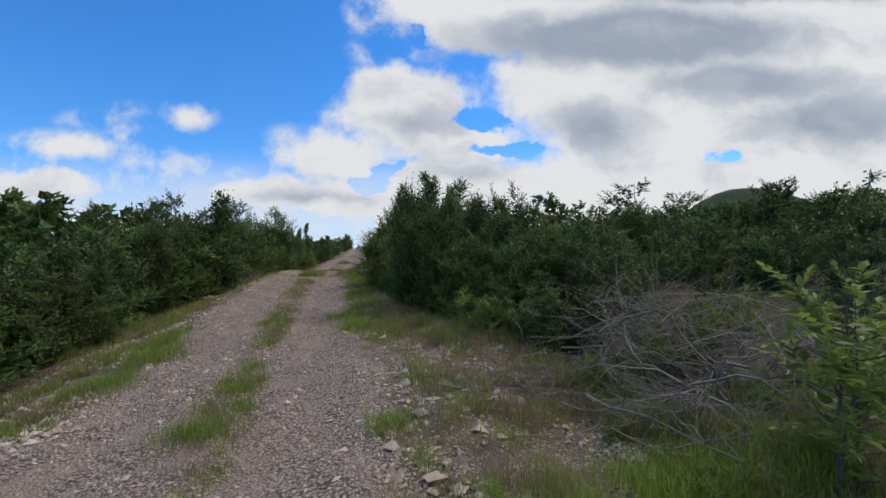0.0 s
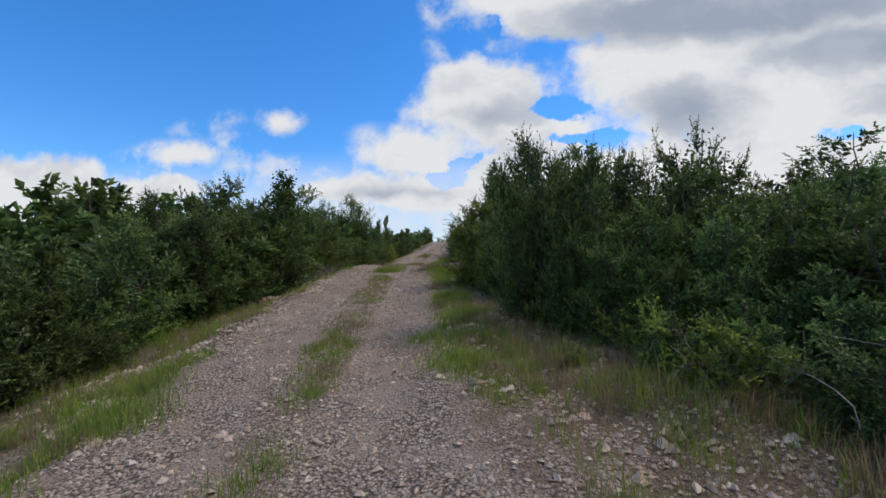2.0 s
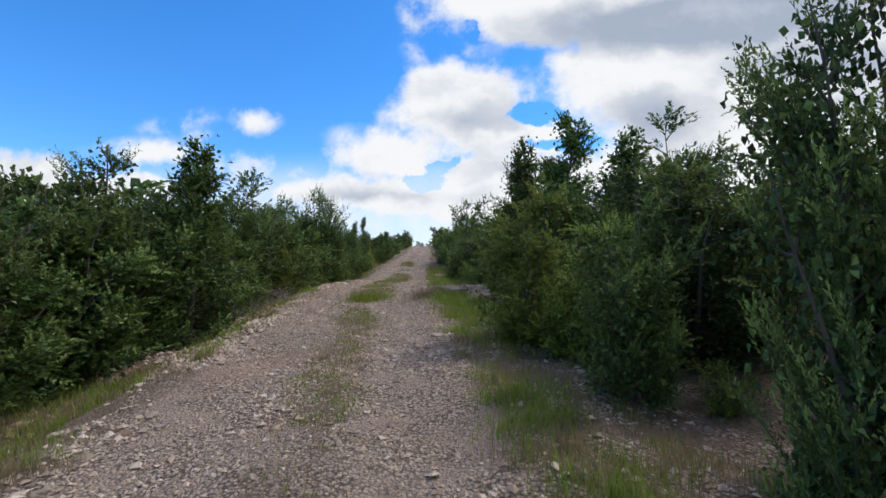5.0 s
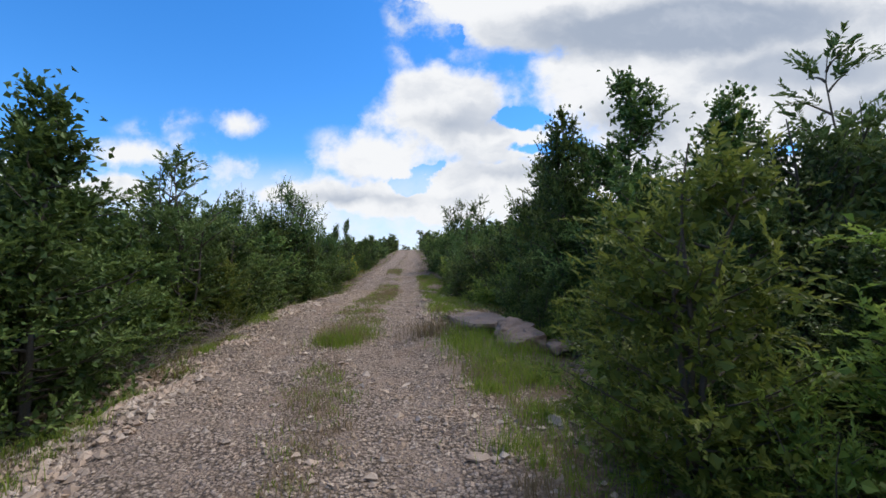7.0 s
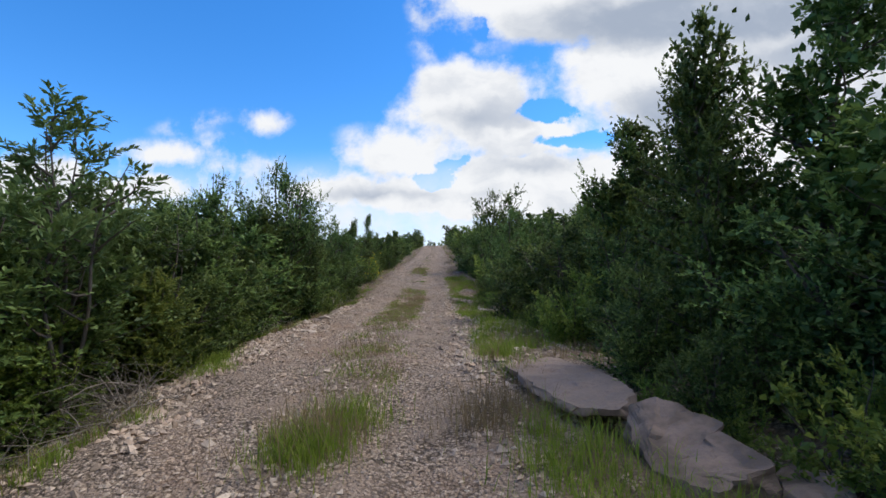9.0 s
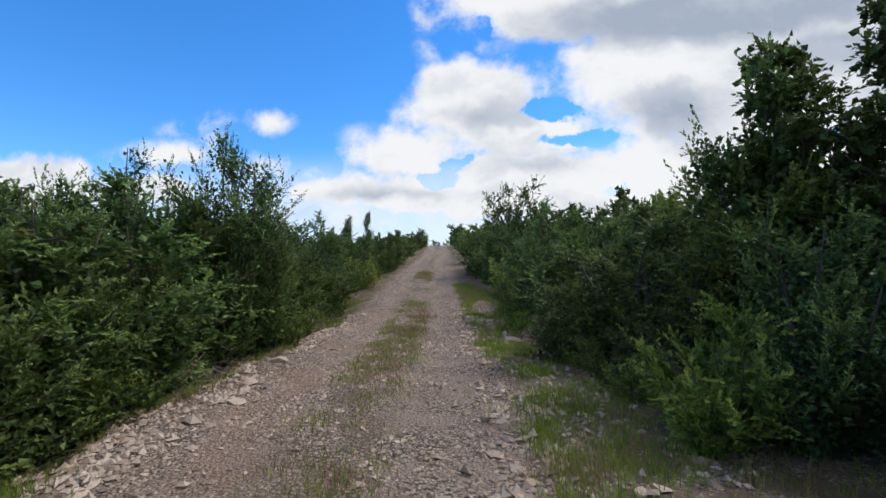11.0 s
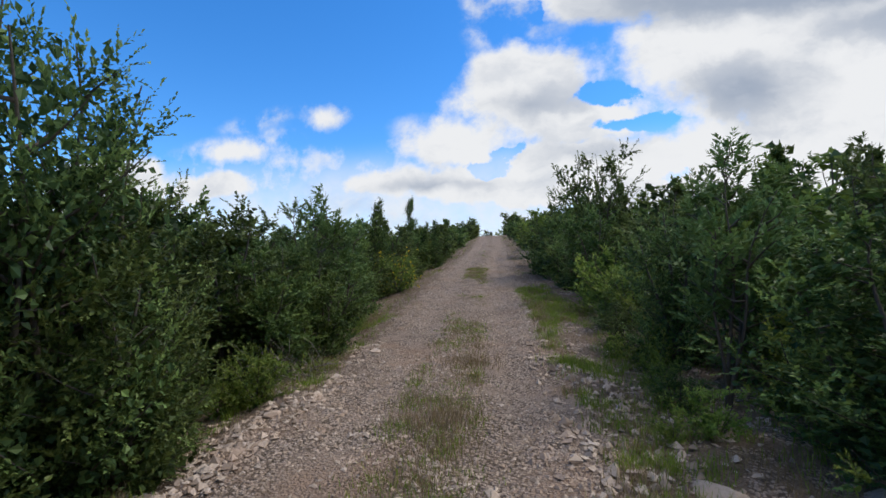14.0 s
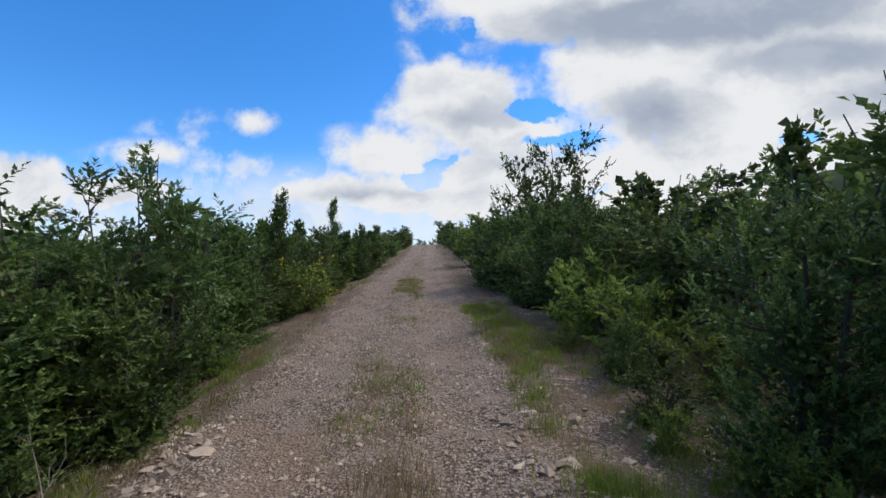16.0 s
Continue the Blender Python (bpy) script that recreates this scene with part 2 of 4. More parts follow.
def ground_material():
    m, t, b = material("stony_ground")
    at = t.nodes.new("ShaderNodeAttribute")
    at.attribute_name = "lateral"
    d = at.outputs["Fac"]
    pos = world_pos(t)
    wob = math_node(t, "MULTIPLY", math_node(t, "SUBTRACT", fbm(t, pos, 0.9, 5, 0.65), 0.5), 1.1)
    ad = math_node(t, "ADD", math_node(t, "ABSOLUTE", d), wob)
    # crushed limestone of the wheel tracks
    vor = nd(t, "ShaderNodeTexVoronoi", Scale=36.0)
    t.links.new(pos, vor.inputs["Vector"])
    vor2 = nd(t, "ShaderNodeTexVoronoi", Scale=60.0)
    t.links.new(pos, vor2.inputs["Vector"])
    sepv = t.nodes.new("ShaderNodeSeparateColor")
    t.links.new(vor.outputs["Color"], sepv.inputs[0])
    grit = mix_rgb(t, sepv.outputs[0], (0.250, 0.185, 0.142), (0.620, 0.490, 0.395))
    grit = mix_rgb(t, ramp(t, vor.outputs["Distance"], 0.40, 0.72, 0.0, 0.9), grit, (0.100, 0.075, 0.058))
    fine = mix_rgb(t, fbm(t, pos, 90.0, 4, 0.7), (0.270, 0.198, 0.152), (0.520, 0.400, 0.320))
    gravel = mix_rgb(t, ramp(t, fbm(t, pos, 2.2, 4), 0.42, 0.68, 0.0, 0.9), grit, fine)
    gravel = mix_rgb(t, ramp(t, fbm(t, pos, 0.7, 3), 0.5, 0.75, 0, 0.65), gravel, (0.370, 0.245, 0.172))
    soil = mix_rgb(t, fbm(t, pos, 14.0, 6, 0.7), (0.115, 0.083, 0.056), (0.330, 0.240, 0.175))
    soil = mix_rgb(t, ramp(t, fbm(t, pos, 3.5, 4), 0.42, 0.62, 0, 0.85), soil, grit)
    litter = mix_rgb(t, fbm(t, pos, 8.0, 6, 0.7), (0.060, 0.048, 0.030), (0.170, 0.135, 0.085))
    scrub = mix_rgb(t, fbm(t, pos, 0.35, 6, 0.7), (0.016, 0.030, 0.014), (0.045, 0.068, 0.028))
    mid = ramp(t, math_node(t, "ABSOLUTE", math_node(t, "ADD", d, math_node(t, "MULTIPLY", wob, 0.5))), 0.08, 0.36, 0.75, 0.0)
    mid = math_node(t, "MULTIPLY", mid, ramp(t, fbm(t, pos, 1.3, 4), 0.42, 0.62))
    col = mix_rgb(t, mid, gravel, soil)
    col = mix_rgb(t, ramp(t, ad, 1.3, 1.75), col, soil)
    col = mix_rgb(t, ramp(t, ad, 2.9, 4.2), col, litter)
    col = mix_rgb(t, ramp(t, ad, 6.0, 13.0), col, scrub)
    t.links.new(col, b.inputs["Base Color"])
    b.inputs["Roughness"].default_value = 0.95
    b.inputs["Specular IOR Level"].default_value = 0.2
    h = math_node(t, "ADD", math_node(t, "MULTIPLY", vor.outputs["Distance"], -0.7), math_node(t, "MULTIPLY", vor2.outputs["Distance"], -0.4))
    h = math_node(t, "ADD", h, math_node(t, "MULTIPLY", fbm(t, pos, 30.0, 5, 0.7), 0.7))
    bump(t, b, h, 1.0, 0.05)
    return m


GROUND = ground_material()

# ---------------------------------------------------------------- the lie of the land
LINE_Y = [-60, -10, 0, 3.5, 9.8, 17.9, 30, 43, 59.5, 92, 140, 400]
LINE_X = [13.0, 1.4, -1.0, -1.85, -3.35, -5.10, -7.0, -9.15, -11.3, -16.2, -23.0, -60.0]
RISE_Y = [-60, -10, 0, 1.7, 3.4, 5.1, 6.7, 7.5, 11.5, 13.2, 14.8, 18.8, 20.4, 22, 24, 26.5, 30, 43, 59.5, 92, 105, 140, 400, 3000]
RISE_Z = [-4.0, -0.6, 0, .03, .11, .26, .435, .556, 1.05, 1.22, 1.39, 1.77, 1.93, 1.99, 2.04, 2.04, 2.16, 3.25, 4.7, 8.0, 8.9, 8.0, 6.0, 6.0]
SIDE_D = [-400, -60, -20, -6, -3.2, -2.4, -1.75, -1.3, -0.75, -0.3, 0, 0.3, 0.75, 1.3, 1.8, 2.6, 4, 8, 20, 60, 200, 400]
SIDE_H = [0.0, -1.5, -1.2, -0.7, -0.45, -0.28, -0.05, 0.0, -0.05, 0.0, 0.01, 0.0, -0.05, 0.0, 0.0, -0.03, 0.0, 0.35, 1.6, 5.5, 12.0, 18.0]


def centre(y):
    return np.interp(y, LINE_Y, LINE_X)


def lateral(x, y):
    return (x - centre(y)) * 0.978


def unevenness(x, y):
    return (0.018 * np.sin(x * 3.1 + 1.3 * np.sin(y * 1.7)) + 0.016 * np.sin(y * 2.6 + 1.1 * np.sin(x * 2.3)) + 0.009 * np.sin(x * 7.3 + y * 5.9))


def ground_z(x, y):
    d = lateral(x, y)
    yy = y + 0.16 * d * np.exp(-np.abs(d) / 60.0)
    z = np.interp(yy, RISE_Y, RISE_Z) + np.interp(d, SIDE_D, SIDE_H) * np.clip((400 - np.abs(yy - 60)) / 200.0, 0, 1)
    z = z + unevenness(x, y) * np.clip(np.abs(d), 0.5, 2.0)
    # far hills
    for hx, hy, h, sx, sy in HILLS:
        z = z + h * np.exp(-((x - hx) / sx) ** 2 - ((y - hy) / sy) ** 2)
    return z


HILLS = [(500, 800, 138, 170, 130), (800, 760, 70, 260, 150), (-860, 640, 88, 260, 200), (-1200, 300, 120, 300, 300)]


def mesh_from(name, verts, faces, mat=None, smooth=False):
    me = bpy.data.meshes.new(name)
    verts = np.asarray(verts, dtype=np.float32)
    faces = np.asarray(faces, dtype=np.int32)
    n, k = faces.shape
    me.vertices.add(len(verts))
    me.vertices.foreach_set("co", verts.ravel())
    me.loops.add(n * k)
    me.loops.foreach_set("vertex_index", faces.ravel())
    me.polygons.add(n)
    me.polygons.foreach_set("loop_start", np.arange(0, n * k, k, dtype=np.int32))
    me.polygons.foreach_set("use_smooth", np.full(n, smooth))
    me.update(calc_edges=True)
    me.validate()
    if mat:
        me.materials.append(mat)
    return me


def steps(*spans):
    out = []
    for a, b, s in spans:
        out.append(np.arange(a, b, s))
    return np.concatenate(out)


def build_ground():
    xs = steps((-3000, -600, 150), (-600, -120, 30), (-120, -30, 5), (-30, -13, 0.8), (-13, 5, 0.17), (5, 20, 0.8), (20, 120, 5), (120, 1200, 25), (1200, 3001, 150))
    ys = steps((-1500, -200, 100), (-200, -20, 12), (-20, -2, 0.8), (-2, 40, 0.17), (40, 110, 0.7), (110, 200, 6), (200, 1300, 30), (1300, 3600, 150))
    X, Y = np.meshgrid(xs, ys)
    Z = ground_z(X, Y)
    nx, ny = len(xs), len(ys)
    idx = np.arange(nx * ny).reshape(ny, nx)
    faces = np.stack([idx[:-1, :-1], idx[:-1, 1:], idx[1:, 1:], idx[1:, :-1]], -1).reshape(-1, 4)
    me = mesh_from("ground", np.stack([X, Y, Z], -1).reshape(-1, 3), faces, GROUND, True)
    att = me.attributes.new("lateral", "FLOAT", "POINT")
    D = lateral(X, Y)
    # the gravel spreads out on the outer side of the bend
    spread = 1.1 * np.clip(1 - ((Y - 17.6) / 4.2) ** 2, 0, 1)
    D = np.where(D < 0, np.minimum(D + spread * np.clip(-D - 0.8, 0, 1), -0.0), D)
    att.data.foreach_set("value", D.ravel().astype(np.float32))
    tagged(new("ground", me), "stony limestone ground with two gravel wheel tracks", "ground", kind="structure")


build_ground()


# ---------------------------------------------------------------- plants
def tube(pts, radii, sides=4):
    """Verts and quads of a tapering tube along pts."""
    pts = np.asarray(pts, float)
    n = len(pts)
    tang = np.gradient(pts, axis=0)
    tang /= np.linalg.norm(tang, axis=1)[:, None] + 1e-9
    ref = np.where(np.abs(tang[:, 2:3]) > 0.9, np.array([[1.0, 0, 0]]), np.array([[0, 0, 1.0]]))
    a = np.cross(tang, ref)
    a /= np.linalg.norm(a, axis=1)[:, None] + 1e-9
    b = np.cross(tang, a)
    ang = np.linspace(0, 2 * np.pi, sides, endpoint=False)
    ring = a[:, None] * np.cos(ang)[None, :, None] + b[:, None] * np.sin(ang)[None, :, None]
    v = (pts[:, None] + ring * np.asarray(radii)[:, None, None]).reshape(-1, 3)
    i = np.arange(n - 1)[:, None] * sides
    j = np.arange(sides)[None]
    k = (j + 1) % sides
    f = np.stack([i + j, i + k, i + sides + k, i + sides + j], -1).reshape(-1, 4)
    return v, f


def join(pieces):
    vs, fs, off = [], [], 0
    for v, f in pieces:
        vs.append(v)
        fs.append(f + off)
        off += len(v)
    return np.concatenate(vs), np.concatenate(fs)


def unit(a):
    return a / (np.linalg.norm(a, axis=-1, keepdims=True) + 1e-9)


def leaves(rng, at, along, size, narrow=0.5, fold=0.25, face=1.4):
    """Folded leaf blades that mostly face the sky: each two triangles that meet at the midrib."""
    n = len(at)
    along = unit(along)
    side = unit(np.cross(along, rng.normal(size=(n, 3)) * 0.7 + np.array([0, 0, face])))
    up = np.cross(side, along)
    s = size[:, None]
    tip = at + along * s
    lift = up * s * fold * narrow
    w = side * s * narrow * 0.5
    mid = at + along * s * 0.45
    v = np.stack([at, mid + w + lift, tip, mid - w + lift], 1).reshape(-1, 3)
    i = np.arange(n)[:, None] * 4
    f = np.concatenate([i + np.array([[0, 1, 2]]), i + np.array([[0, 2, 3]])], 1).reshape(-1, 3)
    return v, f


# how each growth form is built: stems, their lean and least height, spread of the boughs, lowest bough, rise of the
# boughs, sag, boughs, shoots a bough, leaves a shoot, shoot length, plume (leaves close round the shoot) or flat spray
FORMS = {
    "round":   (5, 0.32, 0.66, 0.29, 0.14, 0.45, 0.05, 64, 14, 13, 0.110, False),
    "juniper": (5, 0.27, 0.70, 0.24, 0.08, 0.75, 0.06, 88, 12, 15, 0.095, True),
    "cone":    (2, 0.05, 0.72, 0.37, 0.04, 0.35, 0.03, 92, 14, 13, 0.075, False),
    "pinnate": (3, 0.13, 0.66, 0.27, 0.06, 0.50, 0.03, 62, 9, 17, 0.140, False),
    "airy":    (4, 0.18, 0.66, 0.13, 0.48, 0.60, 0.02, 44, 6, 13, 0.095, False),
    "shoot":   (2, 0.06, 0.70, 0.16, 0.25, 0.60, 0.02, 15, 4, 11, 0.150, False),
    "low":     (8, 0.62, 0.55, 0.42, 0.15, 0.50, 0.06, 42, 7, 10, 0.200, False),
    "mid":     (6, 0.32, 0.68, 0.30, 0.10, 0.50, 0.05, 48, 9, 10, 0.115, False),
    "mid_juniper": (5, 0.27, 0.66, 0.26, 0.06, 0.75, 0.06, 50, 9, 10, 0.095, True),
    "far":     (4, 0.26, 0.60, 0.28, 0.10, 0.50, 0.04, 22, 5, 7, 0.13, False),
    "spire":   (1, 0.02, 1.00, 0.38, 0.03, 0.40, 0.03, 30, 5, 7, 0.10, False),
}


def plant(name, seed, shape, mat, leaf, narrow=0.55, inner=900, flowers=0):
    """A bush or tree of unit height at the origin: stems, rising boughs, and shoots set with leaves that are paler towards the tips."""
    rng = np.random.default_rng(seed)
    stems, lean, least, spread, lowest, rise, sag, boughs, shoots, per, reach, plume = FORMS[shape]
    wood, axes = [], []
    for i in range(stems):
        a = 2.4 * i + rng.uniform(0, 1)
        h = 1.0 if i == 0 else rng.uniform(least, 0.97)
        off = lean * rng.uniform(0.55, 1.1) * (0.15 if i == 0 else 1.0)
        q = np.linspace(0, 1, 9)
        pts = np.stack([off * np.cos(a) * q ** 1.2 + 0.02 * q * np.sin(q * 9 + i), off * np.sin(a) * q ** 1.2 + 0.02 * q * np.cos(q * 8 + i), (h - 0.04) * q - 0.02], 1)
        wood.append(tube(pts, np.linspace(0.014, 0.002, 9) * (0.6 if shape in ("shoot", "airy") else 1.0), 5 if per > 10 else 3))
        axes.append((pts, h))
    # boughs: a root on the stem, a bend, and a tip out on the crown's uneven outline
    j = rng.choice(stems, boughs, p=np.array([h for _, h in axes]) / sum(h for _, h in axes))
    q = lowest + (0.97 - lowest) * ((np.arange(boughs) + rng.uniform(0, 1, boughs)) / boughs)
    rng.shuffle(q)
    if shape in ("cone", "spire"):
        prof = (1.02 - q) ** 0.75
    elif shape in ("juniper", "mid_juniper"):
        prof = np.clip((1.06 - q), 0, 1) ** 0.36
    else:
        prof = np.sin(np.pi * (0.16 + 0.76 * q)) ** 0.8
    r = spread * prof * rng.uniform(0.55, 1.2, boughs)
    az = 2.4 * np.arange(boughs) + rng.uniform(-0.5, 0.5, boughs)

    def on_stem(k, f):
        pts = axes[k][0]
        return np.array([np.interp(f * (len(pts) - 1), np.arange(len(pts)), pts[:, c]) for c in range(3)])

    up = np.array([0, 0, 1.0])
    root, tip = np.empty((boughs, 3)), np.empty((boughs, 3))
    for b in range(boughs):
        top = on_stem(j[b], q[b])
        tip[b] = top + np.array([math.cos(az[b]) * r[b], math.sin(az[b]) * r[b], rng.normal() * 0.015])
        root[b] = on_stem(j[b], max(0.03, q[b] - rise * r[b] / axes[j[b]][1] - 0.02))
    bend = (root + tip) * 0.5 + rng.normal(size=(boughs, 3)) * 0.02 - up * sag * (r / spread)[:, None]
    bend[:, 2] = np.maximum(bend[:, 2], 0.03)

    def along_bough(b, s):
        s = s[:, None]
        return root[b] * (1 - s) ** 2 + bend[b] * 2 * s * (1 - s) + tip[b] * s ** 2

    for b in range(boughs):
        wood.append(tube(along_bough(np.full(5, b), np.linspace(0, 1, 5)), np.linspace(0.0050, 0.0012, 5), 3))
    # shoots
    b = np.repeat(np.arange(boughs), shoots)
    n = len(b)
    s = np.tile(np.linspace(0, 1, shoots), boughs) * 0.72 + 0.28
    p = along_bough(b, s)
    ahead = unit(2 * (1 - s)[:, None] * (bend[b] - root[b]) + 2 * s[:, None] * (tip[b] - bend[b]))
    way = unit(ahead * (0.75 if plume else 0.6) + unit(rng.normal(size=(n, 3))) * (0.45 if plume else 0.62) + up * (0.40 if plume else 0.18))
    ln = reach * rng.uniform(0.55, 1.25, n) * np.minimum(1.0, 0.45 + 1.2 * (r / spread)[b])
    # leaves on the shoots
    k = np.repeat(np.arange(n), per)
    f = np.tile(np.linspace(0.08, 1.0, per), n)
    m = len(k)
    at = p[k] + way[k] * (ln[k] * f)[:, None] - up * ((0.0 if plume else 0.10) * ln[k] * f ** 2)[:, None]
    across = unit(np.cross(way, up + rng.normal(size=(n, 3)) * 0.35))[k]
    sign = np.tile(np.where(np.arange(per) % 2, 1.0, -1.0), n)[:, None]
    if plume:
        way_out = unit(way[k] * 0.9 + unit(rng.normal(size=(m, 3))) * 0.75)
    else:
        way_out = unit(way[k] * (0.35 + 0.5 * f[:, None]) + across * sign * (1.0 - 0.75 * f[:, None]) + rng.normal(size=(m, 3)) * 0.20)
    size = leaf * rng.uniform(0.7, 1.25, m) * (1.1 - 0.3 * f)
    lv, lf = leaves(rng, at, way_out, size, narrow, face=0.8 if plume else 1.6)
    # painted light: rises outwards along bough and shoot
    lit_tip = np.repeat(np.clip(s[k] * 0.55 + f * 0.6 - 0.15 + rng.normal(size=m) * 0.08, 0, 1), 4)
    pieces = [(lv, lf)]
    if inner:
        kb = rng.integers(0, boughs, inner)
        ip = along_bough(kb, rng.uniform(0.25, 0.85, inner)) + rng.normal(size=(inner, 3)) * 0.035
        pieces.append(leaves(rng, ip, rng.normal(size=(inner, 3)), np.full(inner, leaf * 1.45), 0.8, face=0.3))
        # inner leaves get none, so the crown's shaded inside is in the colour too
        lit_tip = np.concatenate([lit_tip, np.zeros(inner * 4)])
    lv, lf = join(pieces)
    lv[:, 2] = np.maximum(lv[:, 2], 0.01)
    lv[:, 2] /= lv[:, 2].max()
    wv, wf = join(wood)
    thing = new(name)
    trunk = new("trunk", mesh_from("trunk", wv, wf, BARK, True))
    crown_mesh = mesh_from("crown", lv, lf, mat)
    crown_mesh.attributes.new("lit_tip", "FLOAT", "POINT").data.foreach_set("value", lit_tip.astype(np.float32))
    crown = new("crown", crown_mesh)
    trunk.parent = crown.parent = thing
    if flowers:
        kf = rng.choice(np.flatnonzero(f > 0.6), flowers)
        fv, ff = leaves(rng, at[kf] + way_out[kf] * leaf * 0.5, way_out[kf], np.full(flowers, leaf * 0.7), 0.9)
        fl = new("blossom", mesh_from("blossom", fv, ff, FLOWER))
        fl.parent = thing
        fl["label"] = "yellow blossom"
    return thing


# prototypes stand in the rows too: each is set to its place by its first use
KINDS = {
    "oak": ("oak_bush", "dense green oak bush beside the gravel track", "bush", "oak bushes", [
        dict(seed=s, shape="round", mat=m, leaf=0.0215, narrow=0.60, inner=1700) for s, m in ((1, LEAF_OAK), (2, LEAF_DARK), (3, LEAF_OAK))]),
    "dark": ("juniper_tree", "dark green juniper tree with ragged upswept plumes", "tree", "juniper trees", [
        dict(seed=s, shape="juniper", mat=LEAF_DARK, leaf=0.0165, narrow=0.42, inner=3400) for s in (11, 12, 13)]),
    "dome": ("dark_oak_tree", "dark green small oak tree with a rounded crown", "tree", "dark oak trees", [
        dict(seed=s, shape="round", mat=LEAF_DARK, leaf=0.0155, narrow=0.55, inner=3200) for s in (14, 15)]),
    "cone": ("young_tree", "young pointed green tree growing at the track's edge", "tree", "young trees", [
        dict(seed=s, shape="cone", mat=LEAF_OAK, leaf=0.0160, narrow=0.60, inner=3000) for s in (21, 22)]),
    "pale": ("pale_young_tree", "young light-green leafy tree leaning over the verge", "tree", "pale young trees", [
        dict(seed=s, shape="pinnate", mat=LEAF_LIGHT, leaf=0.026, narrow=0.45, inner=1000) for s in (24, 25)]),
    "airy": ("thin_tree", "thin airy tree with feathery leaves on bare twigs", "tree", "thin trees", [
        dict(seed=s, shape="airy", mat=LEAF_AIRY, leaf=0.029, narrow=0.42, inner=0) for s in (31, 32)]),
    "shoot": ("sapling", "slender sapling with pale green leaves", "sapling", "saplings", [
        dict(seed=s, shape="shoot", mat=LEAF_LIGHT, leaf=0.05, narrow=0.45, inner=0) for s in (36, 37)]),
    "low": ("low_shrub", "low light-green shrub at the edge of the thicket", "shrub", "low shrubs", [
        dict(seed=s, shape="low", mat=LEAF_LIGHT, leaf=0.055, narrow=0.48, inner=350) for s in (41, 42)]),
    "broom": ("broom_shrub", "green broom shrub dotted with yellow blossom", "shrub", "broom shrubs", [
        dict(seed=51, shape="low", mat=LEAF_LIGHT, leaf=0.06, narrow=0.25, inner=200, flowers=150)]),
    "mid": ("thicket_bush", "green bush in the dense thicket along the track", "bush", "thicket bushes", [
        dict(seed=s, shape=h, mat=m, leaf=0.028, narrow=0.58, inner=900) for s, h, m in ((55, "mid", LEAF_OAK), (56, "mid_juniper", LEAF_DARK), (57, "mid", LEAF_DARK), (58, "mid", LEAF_OAK))]),
    "far": ("hillside_bush", "green bush in the thicket on the hillside", "bush", "hillside bushes", [
        dict(seed=s, shape=h, mat=m, leaf=0.065, narrow=0.6, inner=170) for s, h, m in ((61, "far", LEAF_OAK), (62, "far", LEAF_DARK), (63, "far", LEAF_LIGHT), (64, "far", LEAF_OAK), (65, "spire", LEAF_OAK))]),
}
PROTO = {}


def put(kind, x, y, height, width=1.0, turn=None, variant=None, sink=0.05):
    """Plants one of a kind with its foot on the ground; width stretches it sideways."""
    name, label, cat, group, variants = KINDS[kind]
    v = RNG.integers(0, len(variants)) if variant is None else variant % len(variants)
    turn = RNG.uniform(0, 360) if turn is None else turn
    m = pose(x, y, float(ground_z(x, y)) - sink, RNG.uniform(-4, 4), RNG.uniform(-4, 4), turn) @ Matrix.Diagonal((height * width, height * width, height, 1))
    if (kind, v) not in PROTO:
        ob = plant(name, **variants[v])
        tagged(ob, label, cat, group)
        PROTO[(kind, v)] = ob
        ob.matrix_basis = m
        return ob
    src = PROTO[(kind, v)]
    ob = copy_thing(src, Matrix.Identity(4))
    ob.matrix_basis = m
    return ob


RNG = np.random.default_rng(7)


def put_top(kind, x, y, top, width=1.0, variant=None):
    """Plants one of a kind so that its crown ends at the height top above datum."""
    return put(kind, x, y, top - float(ground_z(x, y)) + 0.07, width, variant=variant)


# trees and bushes that stand out
put_top("dark", -0.85, 10.4, 3.50, 0.62, 0)
put_top("dome", -0.55, 10.4, 3.85, 0.60, 0)
put_top("dark", -0.05, 10.3, 3.55, 0.8, 1)
put_top("dark", 0.8, 11.4, 3.85, 0.85, 1)
put("dark", 0.2, 11.2, 2.65, 0.9)
put_top("dark", 1.55, 10.5, 3.80, 0.95, 2)
put("oak", 0.5, 9.3, 1.6, 1.0)
put("oak", -1.2, 12.4, 1.9, 0.8)
put("oak", -0.1, 14.0, 2.4, 1.0)
put("airy", 0.3, 13.2, 3.1)
put("pale", -2.0, 14.4, 2.15, 1.0)
put("low", -1.6, 13.9, 0.95, 0.75)
put("pale", -1.2, 13.6, 1.7, 1.0)
put_top("cone", -0.75, 19.7, 6.2, 0.95, 0)
put_top("cone", -1.75, 19.95, 5.72, 0.75, 1)
put("cone", 0.2, 18.6, 3.6, 1.0)
put("oak", -0.6, 17.6, 2.2, 0.9)
put_top("airy", 0.6, 16.7, 5.35)
put_top("dark", 0.1, 16.6, 4.35, 1.05, 1)
put_top("oak", 0.9, 15.5, 4.0, 0.9)
put_top("dark", 1.4, 17.2, 4.7, 0.95, 2)
put_top("oak", -1.75, 23.5, 5.55, 0.72)
put_top("oak", -1.2, 24.4, 5.1, 0.75)
put_top("cone", -1.5, 23.2, 5.7, 1.1)
put("pale", -2.0, 22.9, 2.3, 1.0)
put("cone", -0.8, 22.8, 3.9, 1.1)
